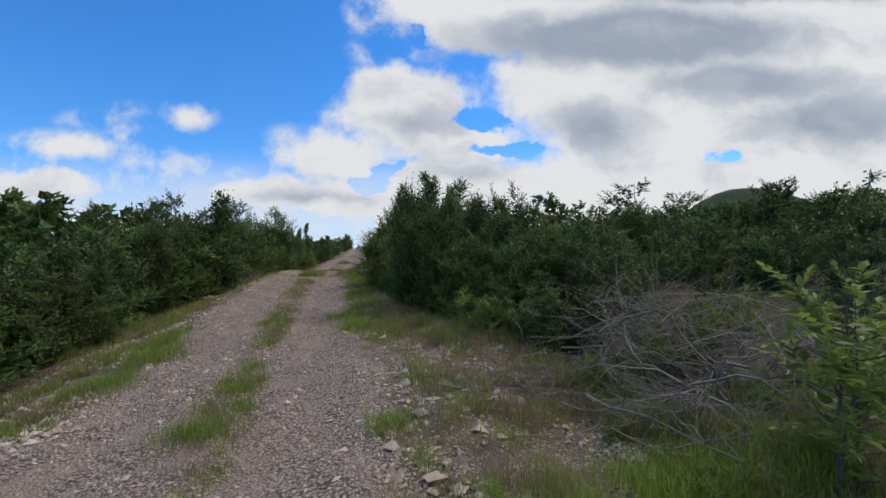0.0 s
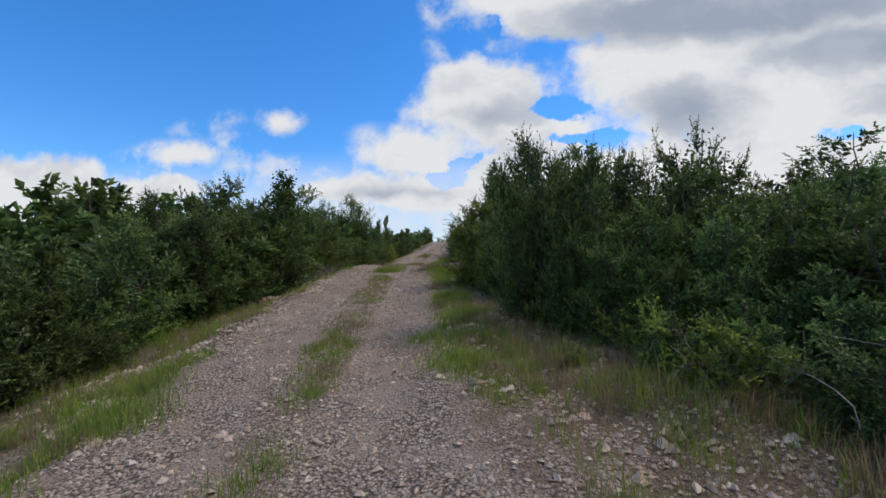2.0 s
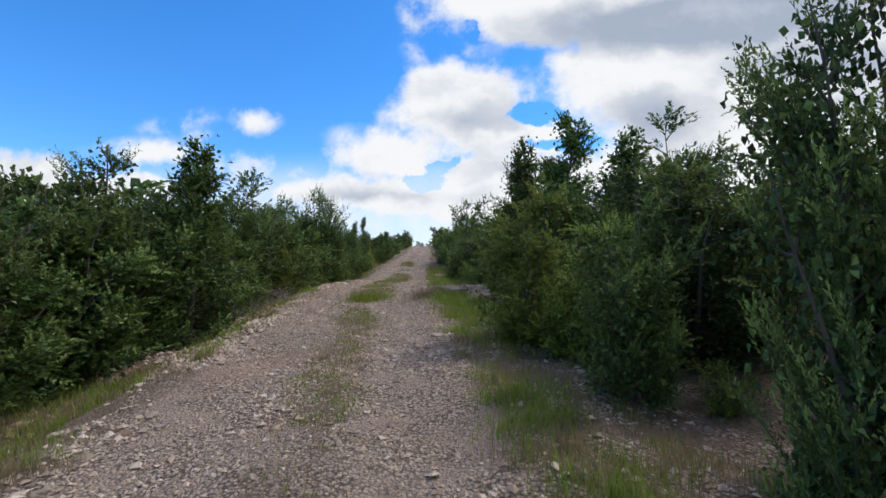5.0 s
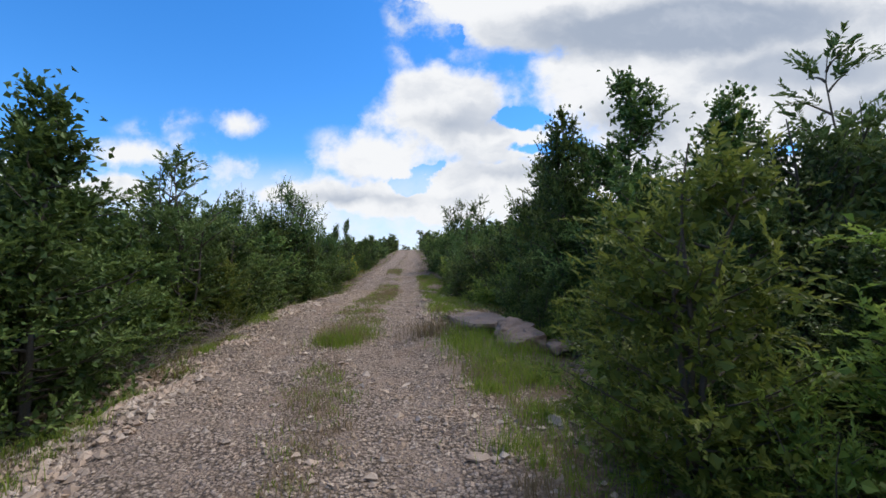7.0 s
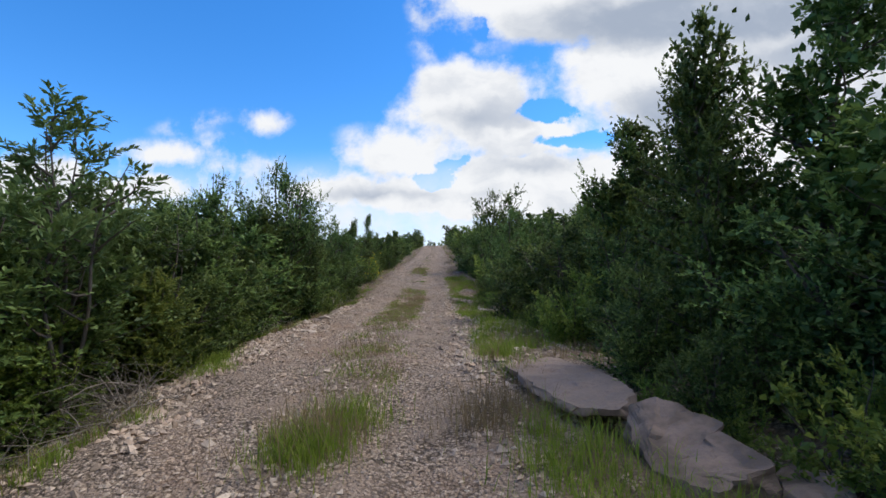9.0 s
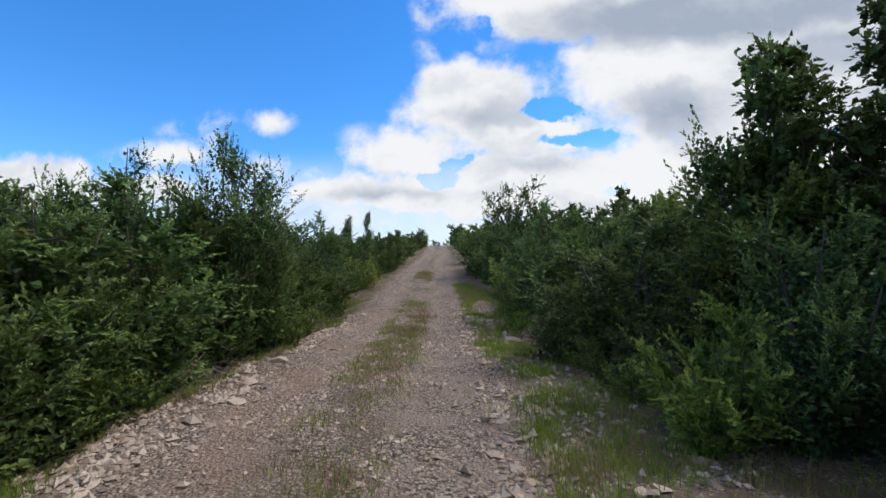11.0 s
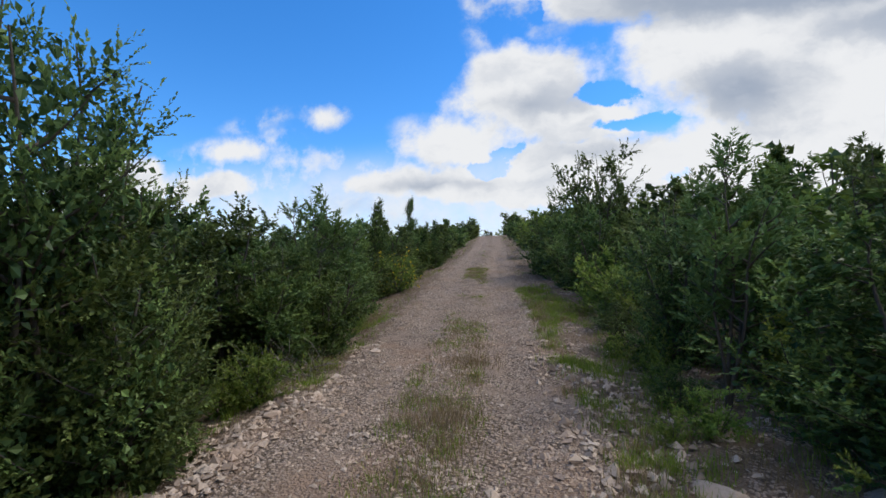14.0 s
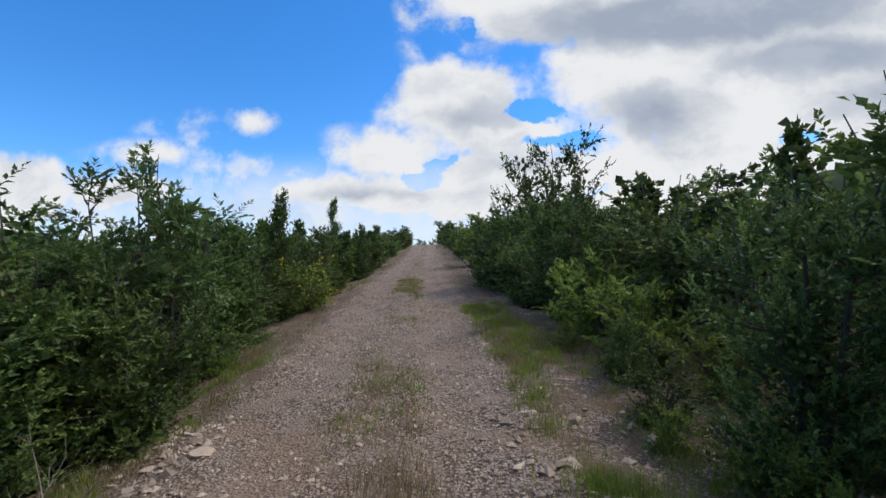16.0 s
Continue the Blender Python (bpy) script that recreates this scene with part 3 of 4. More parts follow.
put_top("dome", -9.3, 25.6, 5.80, 0.72, 0)
put_top("dome", -9.1, 25.8, 5.45, 0.78, 1)
put("dark", -9.5, 25.0, 3.18, 1.1, variant=2)
put("oak", -8.7, 26.0, 2.2, 1.0)
put_top("dome", -10.6, 24.4, 5.45, 0.70, 1)
put_top("dark", -10.2, 23.4, 4.7, 1.0, 1)
put("oak", -9.4, 23.0, 2.5, 1.0)
put_top("airy", -7.95, 18.75, 4.85)
put("airy", -9.3, 19.6, 3.8)
put_top("dark", -9.4, 15.7, 4.72, 0.95)
put_top("cone", -7.6, 15.8, 4.62, 1.05)
put("oak", -8.1, 15.2, 2.6, 1.0)
put("pale", -9.3, 18.4, 1.9, 1.3)
put("dark", -11.6, 15.6, 3.71, 1.1)
put("dark", -7.9, 12.6, 2.76, 1.1)
put_top("airy", -10.4, 31.4, 4.95)
put_top("airy", -10.0, 32.05, 5.3)
put_top("cone", -12.25, 38.85, 6.1, 0.6)
put_top("cone", -15.5, 52.5, 8.3, 0.5)
put("cone", -12.9, 50.0, 3.0, 0.6)
put("mid", -16.5, 36.5, 3.2)
put("airy", -17.0, 40.6, 3.0)
put_top("mid", -4.1, 42.0, 8.1, 0.8, 3)
put("mid", -4.7, 48.0, 4.0, 0.8, variant=3)
put_top("airy", -3.8, 28.4, 4.95)
put("airy", -3.5, 29.2, 2.8)
put("airy", -1.3, 30.2, 3.0)
put("airy", 11.0, 70.0, 4.0)
put("broom", -15.7, 34.8, 2.2)
put("broom", -11.3, 39.2, 1.6)
put("broom", -18.5, 33.5, 1.8)
put("shoot", 2.45, 3.0, 1.55, 1.5)
put("shoot", 2.9, 3.4, 1.3, 1.6)
put("low", 3.3, 3.2, 0.7, 0.7)
put("mid", 4.6, 8.0, 1.0, 1.2)
put("dark", -0.2, 10.0, 1.80, 0.9)
put("low", -1.75, 16.9, 0.9, 0.8)
put("pale", -1.35, 17.5, 1.3, 1.0)
put("oak", -2.6, 23.0, 1.5, 0.8)
put("low", -2.75, 22.0, 1.15, 0.75)
put("low", -2.95, 24.6, 0.9, 0.8)
put("oak", -9.9, 29.4, 2.1, 1.2)
put("oak", -8.9, 21.8, 2.6, 1.1)
put("oak", -8.2, 20.3, 2.2, 1.1)
put("dark", -9.6, 26.6, 2.97, 1.0)
put("mid", 5.2, 6.0, 0.9, 1.2)
put("mid", 6.8, 5.0, 1.0, 1.3)
put("mid", 7.0, 8.0, 1.3, 1.3)
put("low", 4.6, 4.6, 0.9, 1.0)
put("low", 4.2, 6.8, 0.8, 1.0)
put("mid", 9.0, 6.5, 2.1, 1.1)
put("low", -4.9, 4.8, 0.7, 0.9)
put("mid", 3.6, 9.6, 1.4, 1.2)
put("mid", 5.4, 10.8, 1.6, 1.3)
put("mid", 7.2, 12.6, 1.8, 1.3)
put("mid", 9.4, 11.5, 1.9, 1.3)
put("mid", 6.2, 8.9, 1.1, 1.3)
put("low", 2.9, 7.6, 0.8, 1.0)
put("mid", 10.5, 15.0, 2.2, 1.3)
put("mid", 8.2, 16.5, 2.3, 1.3)
for _k in range(16):
    _y = RNG.uniform(2.2, 8.5)
    put("low", float(centre(_y)) + RNG.uniform(3.1, 6.0), _y, RNG.uniform(0.15, 0.35), 1.0)
put("low", -1.95, 17.7, 0.9, 0.8)
put("oak", -1.75, 17.3, 1.0, 1.1)
put("low", -2.2, 18.4, 0.5, 0.7)
put("broom", -0.55, 4.15, 0.16, 0.8)
put("broom", -6.5, 28.9, 0.14, 0.9)
put("low", -4.55, 27.2, 0.35, 0.8)
put("low", -4.35, 29.0, 0.5, 0.8)
put("low", -4.7, 30.4, 0.45, 0.8)
put("low", -9.0, 28.0, 0.8, 0.9)
put("oak", -9.6, 30.6, 2.0, 1.1)
for _x, _y, _h in ((-2.3, 15.6, 0.5), (-1.9, 16.2, 0.6), (-2.5, 16.5, 0.35), (-2.2, 14.9, 0.5), (-3.3, 22.6, 0.5), (-3.5, 23.9, 0.45), (-3.4, 25.0, 0.5), (-3.0, 21.6, 0.6),
                   (-0.4, 8.3, 0.3)):
    put("low", _x, _y, _h, 0.9)
for _x, _y, _h in ((-8.0, 14.2, 2.5), (-8.4, 14.6, 2.8), (-8.6, 17.4, 2.7), (-9.4, 17.0, 2.8), (-9.6, 19.2, 2.7), (-9.3, 20.9, 2.8), (-10.3, 20.4, 2.9), (-9.6, 22.4, 2.8)):
    put("oak", _x, _y, _h, 1.25)
for _x, _y, _h, _w in ((-8.2, 17.8, 1.9, 1.0), (-8.1, 18.6, 1.4, 1.1), (-8.0, 19.9, 1.5, 1.1)):
    put("pale", _x, _y, _h, _w)
for _x, _y, _h in ((-8.6, 18.6, 2.5), (-8.9, 20.0, 2.6), (-8.2, 13.6, 2.6)):
    put("oak", _x, _y, _h, 1.2)
for _x, _y, _h in ((2.4, 5.3, 0.75), (3.1, 5.7, 0.9), (1.7, 5.2, 0.5), (2.9, 4.4, 0.5), (3.6, 4.2, 0.6), (1.5, 4.1, 0.3)):
    put("low", _x, _y, _h, 0.8)
for _k, _x, _y, _h in (("dark", 1.25, 8.7, 1.7), ("oak", 2.0, 8.5, 1.6), ("dark", 2.5, 9.2, 2.0), ("oak", 1.5, 9.5, 2.2), ("oak", 0.75, 8.6, 1.2)):
    put(_k, _x, _y, _h, 1.15)
for _x, _y, _h in ((1.0, 7.7, 0.85), (1.7, 7.7, 1.05), (0.5, 8.0, 0.65), (2.3, 7.6, 1.0)):
    put("oak", _x, _y, _h, 1.2, variant=1)
put("oak", -2.55, 19.5, 1.1, 1.1)
put("oak", -2.3, 18.6, 0.9, 1.1)
put("low", -2.62, 18.9, 0.45, 0.8)
put_top("oak", -2.4, 26.5, 4.6, 0.85)
put_top("oak", -1.9, 27.6, 4.7, 0.85)
put("oak", 1.4, 6.9, 0.95, 1.2, variant=1)
put("oak", 2.0, 6.7, 1.0, 1.2, variant=1)
put("mid", 3.3, 11.6, 1.7, 1.3)
put("mid", 4.6, 13.6, 2.0, 1.3)
put("mid", 2.4, 9.6, 1.3, 1.2)
put("mid", 6.4, 15.4, 2.1, 1.3)
put("mid", 12.0, 10.0, 2.0, 1.4)
put("mid", 13.0, 14.0, 2.2, 1.4)
put("mid", 14.5, 7.0, 2.0, 1.4)


def fill_rows():
    """The thicket on both sides of the track."""
    for side in (-1, 1):
        for row, (dist, jit, gap) in enumerate(((3.55, 0.25, 1.45), (4.9, 0.5, 1.6), (7.0, 0.8, 2.1), (10.2, 1.2, 2.7))):
            y = 0.8 if side < 0 else (8.5, 8.0, 5.5, 3.0)[row]
            while y < 46:
                d = side * (dist + RNG.normal() * jit * 0.6)
                if side > 0:
                    d -= 0.15 if y < 24 else 0.4
                elif row == 0 and y < 13:
                    d -= 0.45
                elif row == 0 and y < 21.5:
                    d -= 0.9
                yy = y + RNG.uniform(-0.4, 0.4)
                if side > 0 and 15.8 < yy < 20.8 and d < 4.0:
                    d = 4.0
                x = float(centre(yy)) + d / 0.978
                h = RNG.uniform(1.3, 2.3) + 0.25 * row
                if side < 0:
                    h += 0.45
                    if yy < 6:
                        h *= 0.66
                    elif yy < 12:
                        h *= 0.88
                    elif 12 <= yy < 27:
                        h *= 1.27
                elif yy > 26:
                    h *= 1.12
                if side > 0 and yy < 12:
                    h *= 0.72 if row < 2 else 0.5
                if side < 0 and yy > 27:
                    h *= 1.12
                kind = RNG.choice(["oak", "dark", "low", "cone"], p=[0.58, 0.17, 0.15, 0.10])
                if row > 0 or yy > 36:
                    kind = "mid" if row < 2 or (row == 2 and side > 0 and yy < 24) or (side > 0 and yy < 15) else "far"
                if kind == "low":
                    put("low", x, yy, h * 0.62, 1.0)
                else:
                    put(kind, x, yy, h, RNG.uniform(1.0, 1.35) if kind != "cone" else RNG.uniform(0.9, 1.1))
                y += gap * RNG.uniform(0.75, 1.2)
        # light shrubs along the thicket's foot
        y = 3.0 if side < 0 else 7.5
        while y < 34:
            d = side * (2.7 + RNG.uniform(-0.1, 0.35)) - (0.25 if side > 0 and y > 22 else 0.0) + (0.5 if side > 0 and y < 12.5 else 0.0)
            if side > 0 and 15.8 < y < 20.8:
                d += 0.8
            if side < 0 and y < 21.5:
                d -= 0.55 if y < 13 else 1.2
            if side < 0 and y < 13 and RNG.uniform() < 0.75:
                y += 1.0
                continue
            if RNG.uniform() < 0.45:
                put("low", float(centre(y)) + d, y, RNG.uniform(0.5, 1.05), RNG.uniform(0.75, 1.0))
            else:
                put("mid", float(centre(y)) + d, y, RNG.uniform(0.6, 1.1), RNG.uniform(1.0, 1.3), variant=0)
            y += RNG.uniform(0.7, 1.7)


fill_rows()

# scrub up the slope behind the brushwood
for _k in range(46):
    _y = RNG.uniform(9.0, 30.0)
    put("mid" if _y < 17 else "far", float(centre(_y)) + RNG.uniform(6.5, 20.0), _y, RNG.uniform(0.9, 1.7), RNG.uniform(1.2, 1.6))


def far_rows():
    for side in (-1, 1):
        for dist, gap in ((3.5, 2.0), (5.6, 2.6), (9.0, 3.4)):
            y = 46.0
            while y < 114:
                d = side * (dist + RNG.normal() * 0.5)
                v = int(RNG.integers(0, 5))
                put("far", float(centre(y)) + d, y, RNG.uniform(1.5, 3.2) * (1.15 if v == 4 else 1.0), RNG.uniform(0.9, 1.4) * (0.75 if v == 4 else 1.0), variant=v)
                y += gap * RNG.uniform(0.7, 1.3)
    for k in range(7):
        put("far", float(centre(117)) + (k - 3) * 1.5, 117 + RNG.uniform(-2, 2), RNG.uniform(1.6, 2.6), 1.1)
    # small spires along the skyline
    for _ in range(22):
        y = RNG.uniform(34, 62)
        d = -RNG.uniform(4, 16) if RNG.uniform() < 0.65 else RNG.uniform(4, 12)
        put("far", float(centre(y)) + d, y, RNG.uniform(2.4, 3.6), RNG.uniform(0.55, 0.8), variant=4)
    for y in (98, 101, 104, 107, 110):
        for side in (-1, 1):
            put("far", float(centre(y)) + side * RNG.uniform(2.6, 4.0), y, RNG.uniform(2.8, 4.2), 0.9)


far_rows()


def hillside_thicket():
    """The far scrub on the slopes, past counting: one joined mesh."""
    vs, fs, off = [], [], 0
    src = [PROTO[("far", v)].children[1].data if PROTO[("far", v)].children[1].data.name.startswith("crown") else PROTO[("far", v)].children[0].data for v in range(5)]
    geo = []
    for me in src:
        co = np.empty(len(me.vertices) * 3, dtype=np.float32)
        me.vertices.foreach_get("co", co)
        ix = np.empty(len(me.loops), dtype=np.int32)
        me.loops.foreach_get("vertex_index", ix)
        co = co.reshape(-1, 4, 3)[::2]
        mid = co.mean(axis=1, keepdims=True)
        co = (mid + (co - mid) * 1.3).reshape(-1, 3)
        geo.append((co, np.arange(len(co) // 4)[:, None, None] * 4 + np.array([[0, 1, 2], [0, 2, 3]])))
        geo[-1] = (co, geo[-1][1].reshape(-1, 3))
    for _ in range(330):
        side = 1 if RNG.uniform() < 0.66 else -1
        d = side * (17.0 + 88.0 * RNG.uniform() ** 1.6)
        y = RNG.uniform(2, 125)
        x = float(centre(y)) + d
        v, f = geo[RNG.integers(0, 5)]
        a, h = RNG.uniform(0, 6.28), RNG.uniform(1.0, 2.1) + 0.022 * (abs(d) - 17)
        w = h * RNG.uniform(1.1, 1.8)
        ca, sa = math.cos(a), math.sin(a)
        p = np.stack([w * (v[:, 0] * ca - v[:, 1] * sa) + x, w * (v[:, 0] * sa + v[:, 1] * ca) + y, h * v[:, 2] + float(ground_z(x, y)) - 0.1], 1)
        vs.append(p)
        fs.append(f + off)
        off += len(v)
    tagged(new("hillside_thicket", mesh_from("hillside_thicket", np.concatenate(vs), np.concatenate(fs), LEAF_OAK)),
           "green scrub covering the slopes beyond the track", "thicket", kind="stuff")


hillside_thicket()


# ---------------------------------------------------------------- dead branches
def dead_brush(x, y, radius, height, count, seed, label):
    rng = np.random.default_rng(seed)
    thing = new("brushwood_pile")
    z0 = float(ground_z(x, y))
    thing.location = (x, y, z0)
    for i in range(count):
        a, el = rng.uniform(0, 6.28), rng.uniform(-0.15, 0.75)
        ln = radius * rng.uniform(0.7, 1.7)
        q = np.linspace(0, 1, 7)[:, None]
        way = np.array([math.cos(a) * math.cos(el), math.sin(a) * math.cos(el), math.sin(el) * height / radius])
        foot = np.array([rng.normal() * radius * 0.35, rng.normal() * radius * 0.35, rng.uniform(0.0, height * 0.45)])
        mid = foot + way * ln * (q - 0.4) + rng.normal(size=3) * 0.15 * np.sin(q * np.pi) + rng.normal(size=(7, 3)) * 0.018
        mid[:, 2] = np.maximum(mid[:, 2], 0.02)
        thick = rng.uniform(0.0032, 0.0085) * (2.4 if i < 5 else 1.0)
        v, f = tube(mid, np.linspace(thick, thick * 0.25, 7), 4)
        vs, fs, off = [v], [f], len(v)
        for _ in range(rng.integers(6, 12)):
            k = rng.integers(1, 6)
            tw = unit(way + rng.normal(size=3) * 0.7) * rng.uniform(0.15, 0.55)
            line = np.stack([mid[k], mid[k] + tw * 0.5 + rng.normal(size=3) * 0.04, mid[k] + tw + np.array([0, 0, rng.uniform(-0.1, 0.08)])])
            line[:, 2] = np.maximum(line[:, 2], 0.01)
            tv, tf = tube(line, (thick * 0.42, thick * 0.3, 0.0012), 3)
            fs.append(np.where(tf < 3, tf + k * 4, tf - 3 + off))
            vs.append(tv[3:])
            off += len(tv) - 3
        v, f = np.concatenate(vs), np.concatenate(fs)
        br = new("branch", mesh_from("branch", v, f, DEADWOOD, True))
        br.parent = thing
    return tagged(thing, label, "brushwood", "brushwood piles")


dead_brush(2.5, 5.8, 1.3, 1.45, 90, 101, "tangled pile of grey dead branches beside the track")
dead_brush(2.1, 4.25, 1.0, 0.80, 56, 107, "low heap of grey dead twigs and branches")
dead_brush(3.2, 4.9, 1.1, 1.1, 60, 102, "low heap of grey dead twigs and branches")
dead_brush(0.95, 5.3, 0.7, 0.22, 22, 109, "thin layer of dry fallen twigs on the stony bank")
dead_brush(-7.55, 18.9, 0.7, 0.42, 40, 108, "dry grey brushwood under a bush at the track's edge")
dead_brush(-7.6, 17.5, 0.8, 0.45, 44, 103, "dry grey brushwood under a bush at the track's edge")
dead_brush(-9.0, 24.2, 0.8, 0.6, 24, 104, "dead twigs below a dark bush on the bank")
dead_brush(-9.2, 29.0, 0.6, 0.5, 18, 105, "dead twigs below a dark bush on the bank")
dead_brush(0.75, 7.75, 0.55, 0.5, 16, 106, "dry fallen twigs below the dark trees")


# ---------------------------------------------------------------- grass
def blades(rng, x, y, count, spread, height, lean=1.0, wide=0.0030):
    n = count
    px = x + rng.normal(size=n) * spread
    py = y + rng.normal(size=n) * spread
    pz = ground_z(px, py) - 0.01
    a = rng.uniform(0, 6.28, n)
    h = height * rng.uniform(0.45, 1.2, n)
    b = lean * rng.uniform(0.1, 1.0, n) * h
    base = np.stack([px, py, pz], 1)
    out = np.stack([np.cos(a), np.sin(a), np.zeros(n)], 1)
    across = np.stack([-np.sin(a), np.cos(a), np.zeros(n)], 1) * wide * rng.uniform(0.7, 1.4, n)[:, None]
    up = np.array([0, 0, 1.0])
    mid = base + out * (b * 0.35)[:, None] + up * (h * 0.6)[:, None]
    tip = base + out * b[:, None] + up * h[:, None]
    v = np.stack([base - across, base + across, mid - across * 0.7, mid + across * 0.7, tip], 1).reshape(-1, 3)
    i = np.arange(n)[:, None] * 5
    f = np.concatenate([i + np.array([[0, 1, 3]]), i + np.array([[0, 3, 2]]), i + np.array([[2, 3, 4]])], 1).reshape(-1, 3)
    return v, f


def tufts():
    rng = np.random.default_rng(5)
    green, dry = [], []

    def scatter(count, ya, yb, da, db, share, height, n=(30, 60), spread=(0.05, 0.13)):
        for _ in range(count):
            y, d = rng.uniform(ya, yb), rng.uniform(da, db)
            patch = noise.noise(Vector((d * 1.2 + ya, y * 0.45, da))) * 2.2 + 0.35 * rng.normal()
            if patch < -0.15:
                continue
            x = float(centre(y)) + d
            target = green if rng.uniform() < share else dry
            target.append(blades(rng, x, y, int(rng.integers(*n) * 1.3), rng.uniform(*spread), height * rng.uniform(0.6, 1.3)))

    scatter(620, 1.5, 17, -0.33, 0.30, 0.45, 0.065, (12, 30), (0.05, 0.11))
    scatter(260, 2.5, 10, -0.22, 0.22, 0.75, 0.09, (20, 40), (0.05, 0.10))
    scatter(1500, 19, 45, -0.42, 0.40, 0.42, 0.075, (12, 30), (0.06, 0.13))
    scatter(560, 1.0, 14, -2.9, -1.6, 0.52, 0.14)
    scatter(260, 14, 34, -2.5, -1.7, 0.6, 0.12)
    scatter(300, 2.5, 15, 1.40, 2.2, 0.75, 0.14)
    scatter(120, 15, 21, 1.45, 2.5, 0.72, 0.20)
    scatter(620, 21, 38, 1.40, 2.4, 0.75, 0.12)
    scatter(130, 34, 90, -2.4, -1.6, 0.5, 0.2, (10, 20), (0.1, 0.3))
    scatter(130, 34, 90, 1.5, 2.4, 0.5, 0.2, (10, 20), (0.1, 0.3))
    scatter(60, 40, 90, -0.3, 0.3, 0.3, 0.15, (10, 20), (0.1, 0.3))
    scatter(420, 1.0, 14, -4.3, -2.9, 0.6, 0.18, (16, 34))
    scatter(460, 20, 34, 2.2, 3.4, 0.5, 0.13, (14, 30))
    scatter(260, 10, 16, 1.6, 3.0, 0.5, 0.14, (14, 30))
    scatter(1300, 1.5, 10, 2.0, 5.5, 0.42, 0.22, (16, 34))
    # the big tufts
    for x, y, n, s, h in ((-2.15, 4.2, 260, 0.16, 0.20), (-5.15, 17.9, 420, 0.17, 0.30), (-5.05, 18.5, 260, 0.17, 0.28), (-0.45, 4.4, 240, 0.15, 0.20),
                          (1.5, 3.1, 420, 0.25, 0.36), (2.0, 3.2, 420, 0.25, 0.38), (2.5, 3.3, 300, 0.25, 0.36), (-4.2, 6.9, 320, 0.22, 0.34), (-4.6, 7.6, 240, 0.2, 0.3), (-3.9, 5.4, 260, 0.2, 0.26), (-2.9, 17.2, 420, 0.28, 0.30), (-3.4, 17.9, 300, 0.22, 0.28),
                          (-2.75, 16.5, 260, 0.2, 0.26), (-7.55, 20.4, 200, 0.16, 0.26), (-7.2, 19.9, 160, 0.14, 0.2), (-4.15, 28.6, 240, 0.18, 0.20),
                          (-4.3, 25.6, 240, 0.2, 0.22), (-1.55, 8.3, 260, 0.2, 0.24), (-2.0, 9.3, 200, 0.16, 0.2), (-5.2, 29.6, 220, 0.16, 0.2),
                          (-4.0, 22.4, 260, 0.18, 0.24), (-4.15, 23.6, 220, 0.16, 0.22), (-2.7, 15.4, 200, 0.16, 0.22), (-3.1, 16.1, 160, 0.14, 0.2)):
        green.append(blades(rng, x, y, int(n * 2.2), s, h * 0.66))
    for x, y, n, s, h in ((-3.3, 9.9, 120, 0.16, 0.16), (-5.2, 18.1, 200, 0.2, 0.3), (-3.9, 18.6, 240, 0.25, 0.26), (-6.5, 27.3, 260, 0.2, 0.14), (-6.7, 29.6, 200, 0.22, 0.14)):
        dry.append(blades(rng, x, y, n * 2, s, h))
    for parts, mat, nm, lab in ((green, GRASS_GREEN, "green_grass", "fresh green grass tufts along the wheel tracks"), (dry, GRASS_DRY, "dry_grass", "dry straw-coloured grass between the wheel tracks")):
        v, f = join(parts)
        tagged(new(nm, mesh_from(nm, v, f, mat)), lab, "grass", kind="stuff")


tufts()


# ---------------------------------------------------------------- stones
def small_stones(rng, x, y, size):
    """Angular pebbles, eight faces each, half bedded in the ground."""
    n = len(x)
    corners = np.array([[1, 0, 0], [0, 1, 0], [-1, 0, 0], [0, -1, 0], [0, 0, 1], [0, 0, -1]], float)
    a = rng.uniform(0, 6.28, n)
    scale = size[:, None] * np.stack([rng.uniform(0.7, 1.5, n), rng.uniform(0.6, 1.1, n), rng.uniform(0.45, 0.85, n)], 1)
    c = corners[None] * scale[:, None] + rng.normal(size=(n, 6, 3)) * size[:, None, None] * 0.22
    ca, sa = np.cos(a)[:, None], np.sin(a)[:, None]
    X = c[..., 0] * ca - c[..., 1] * sa + x[:, None]
    Y = c[..., 0] * sa + c[..., 1] * ca + y[:, None]
    Z = c[..., 2] + (ground_z(x, y) + size * 0.18)[:, None]
    tri = np.array([[0, 1, 4], [1, 2, 4], [2, 3, 4], [3, 0, 4], [1, 0, 5], [2, 1, 5], [3, 2, 5], [0, 3, 5]])
    return np.stack([X, Y, Z], -1).reshape(-1, 3), (np.arange(n)[:, None, None] * 6 + tri[None]).reshape(-1, 3)


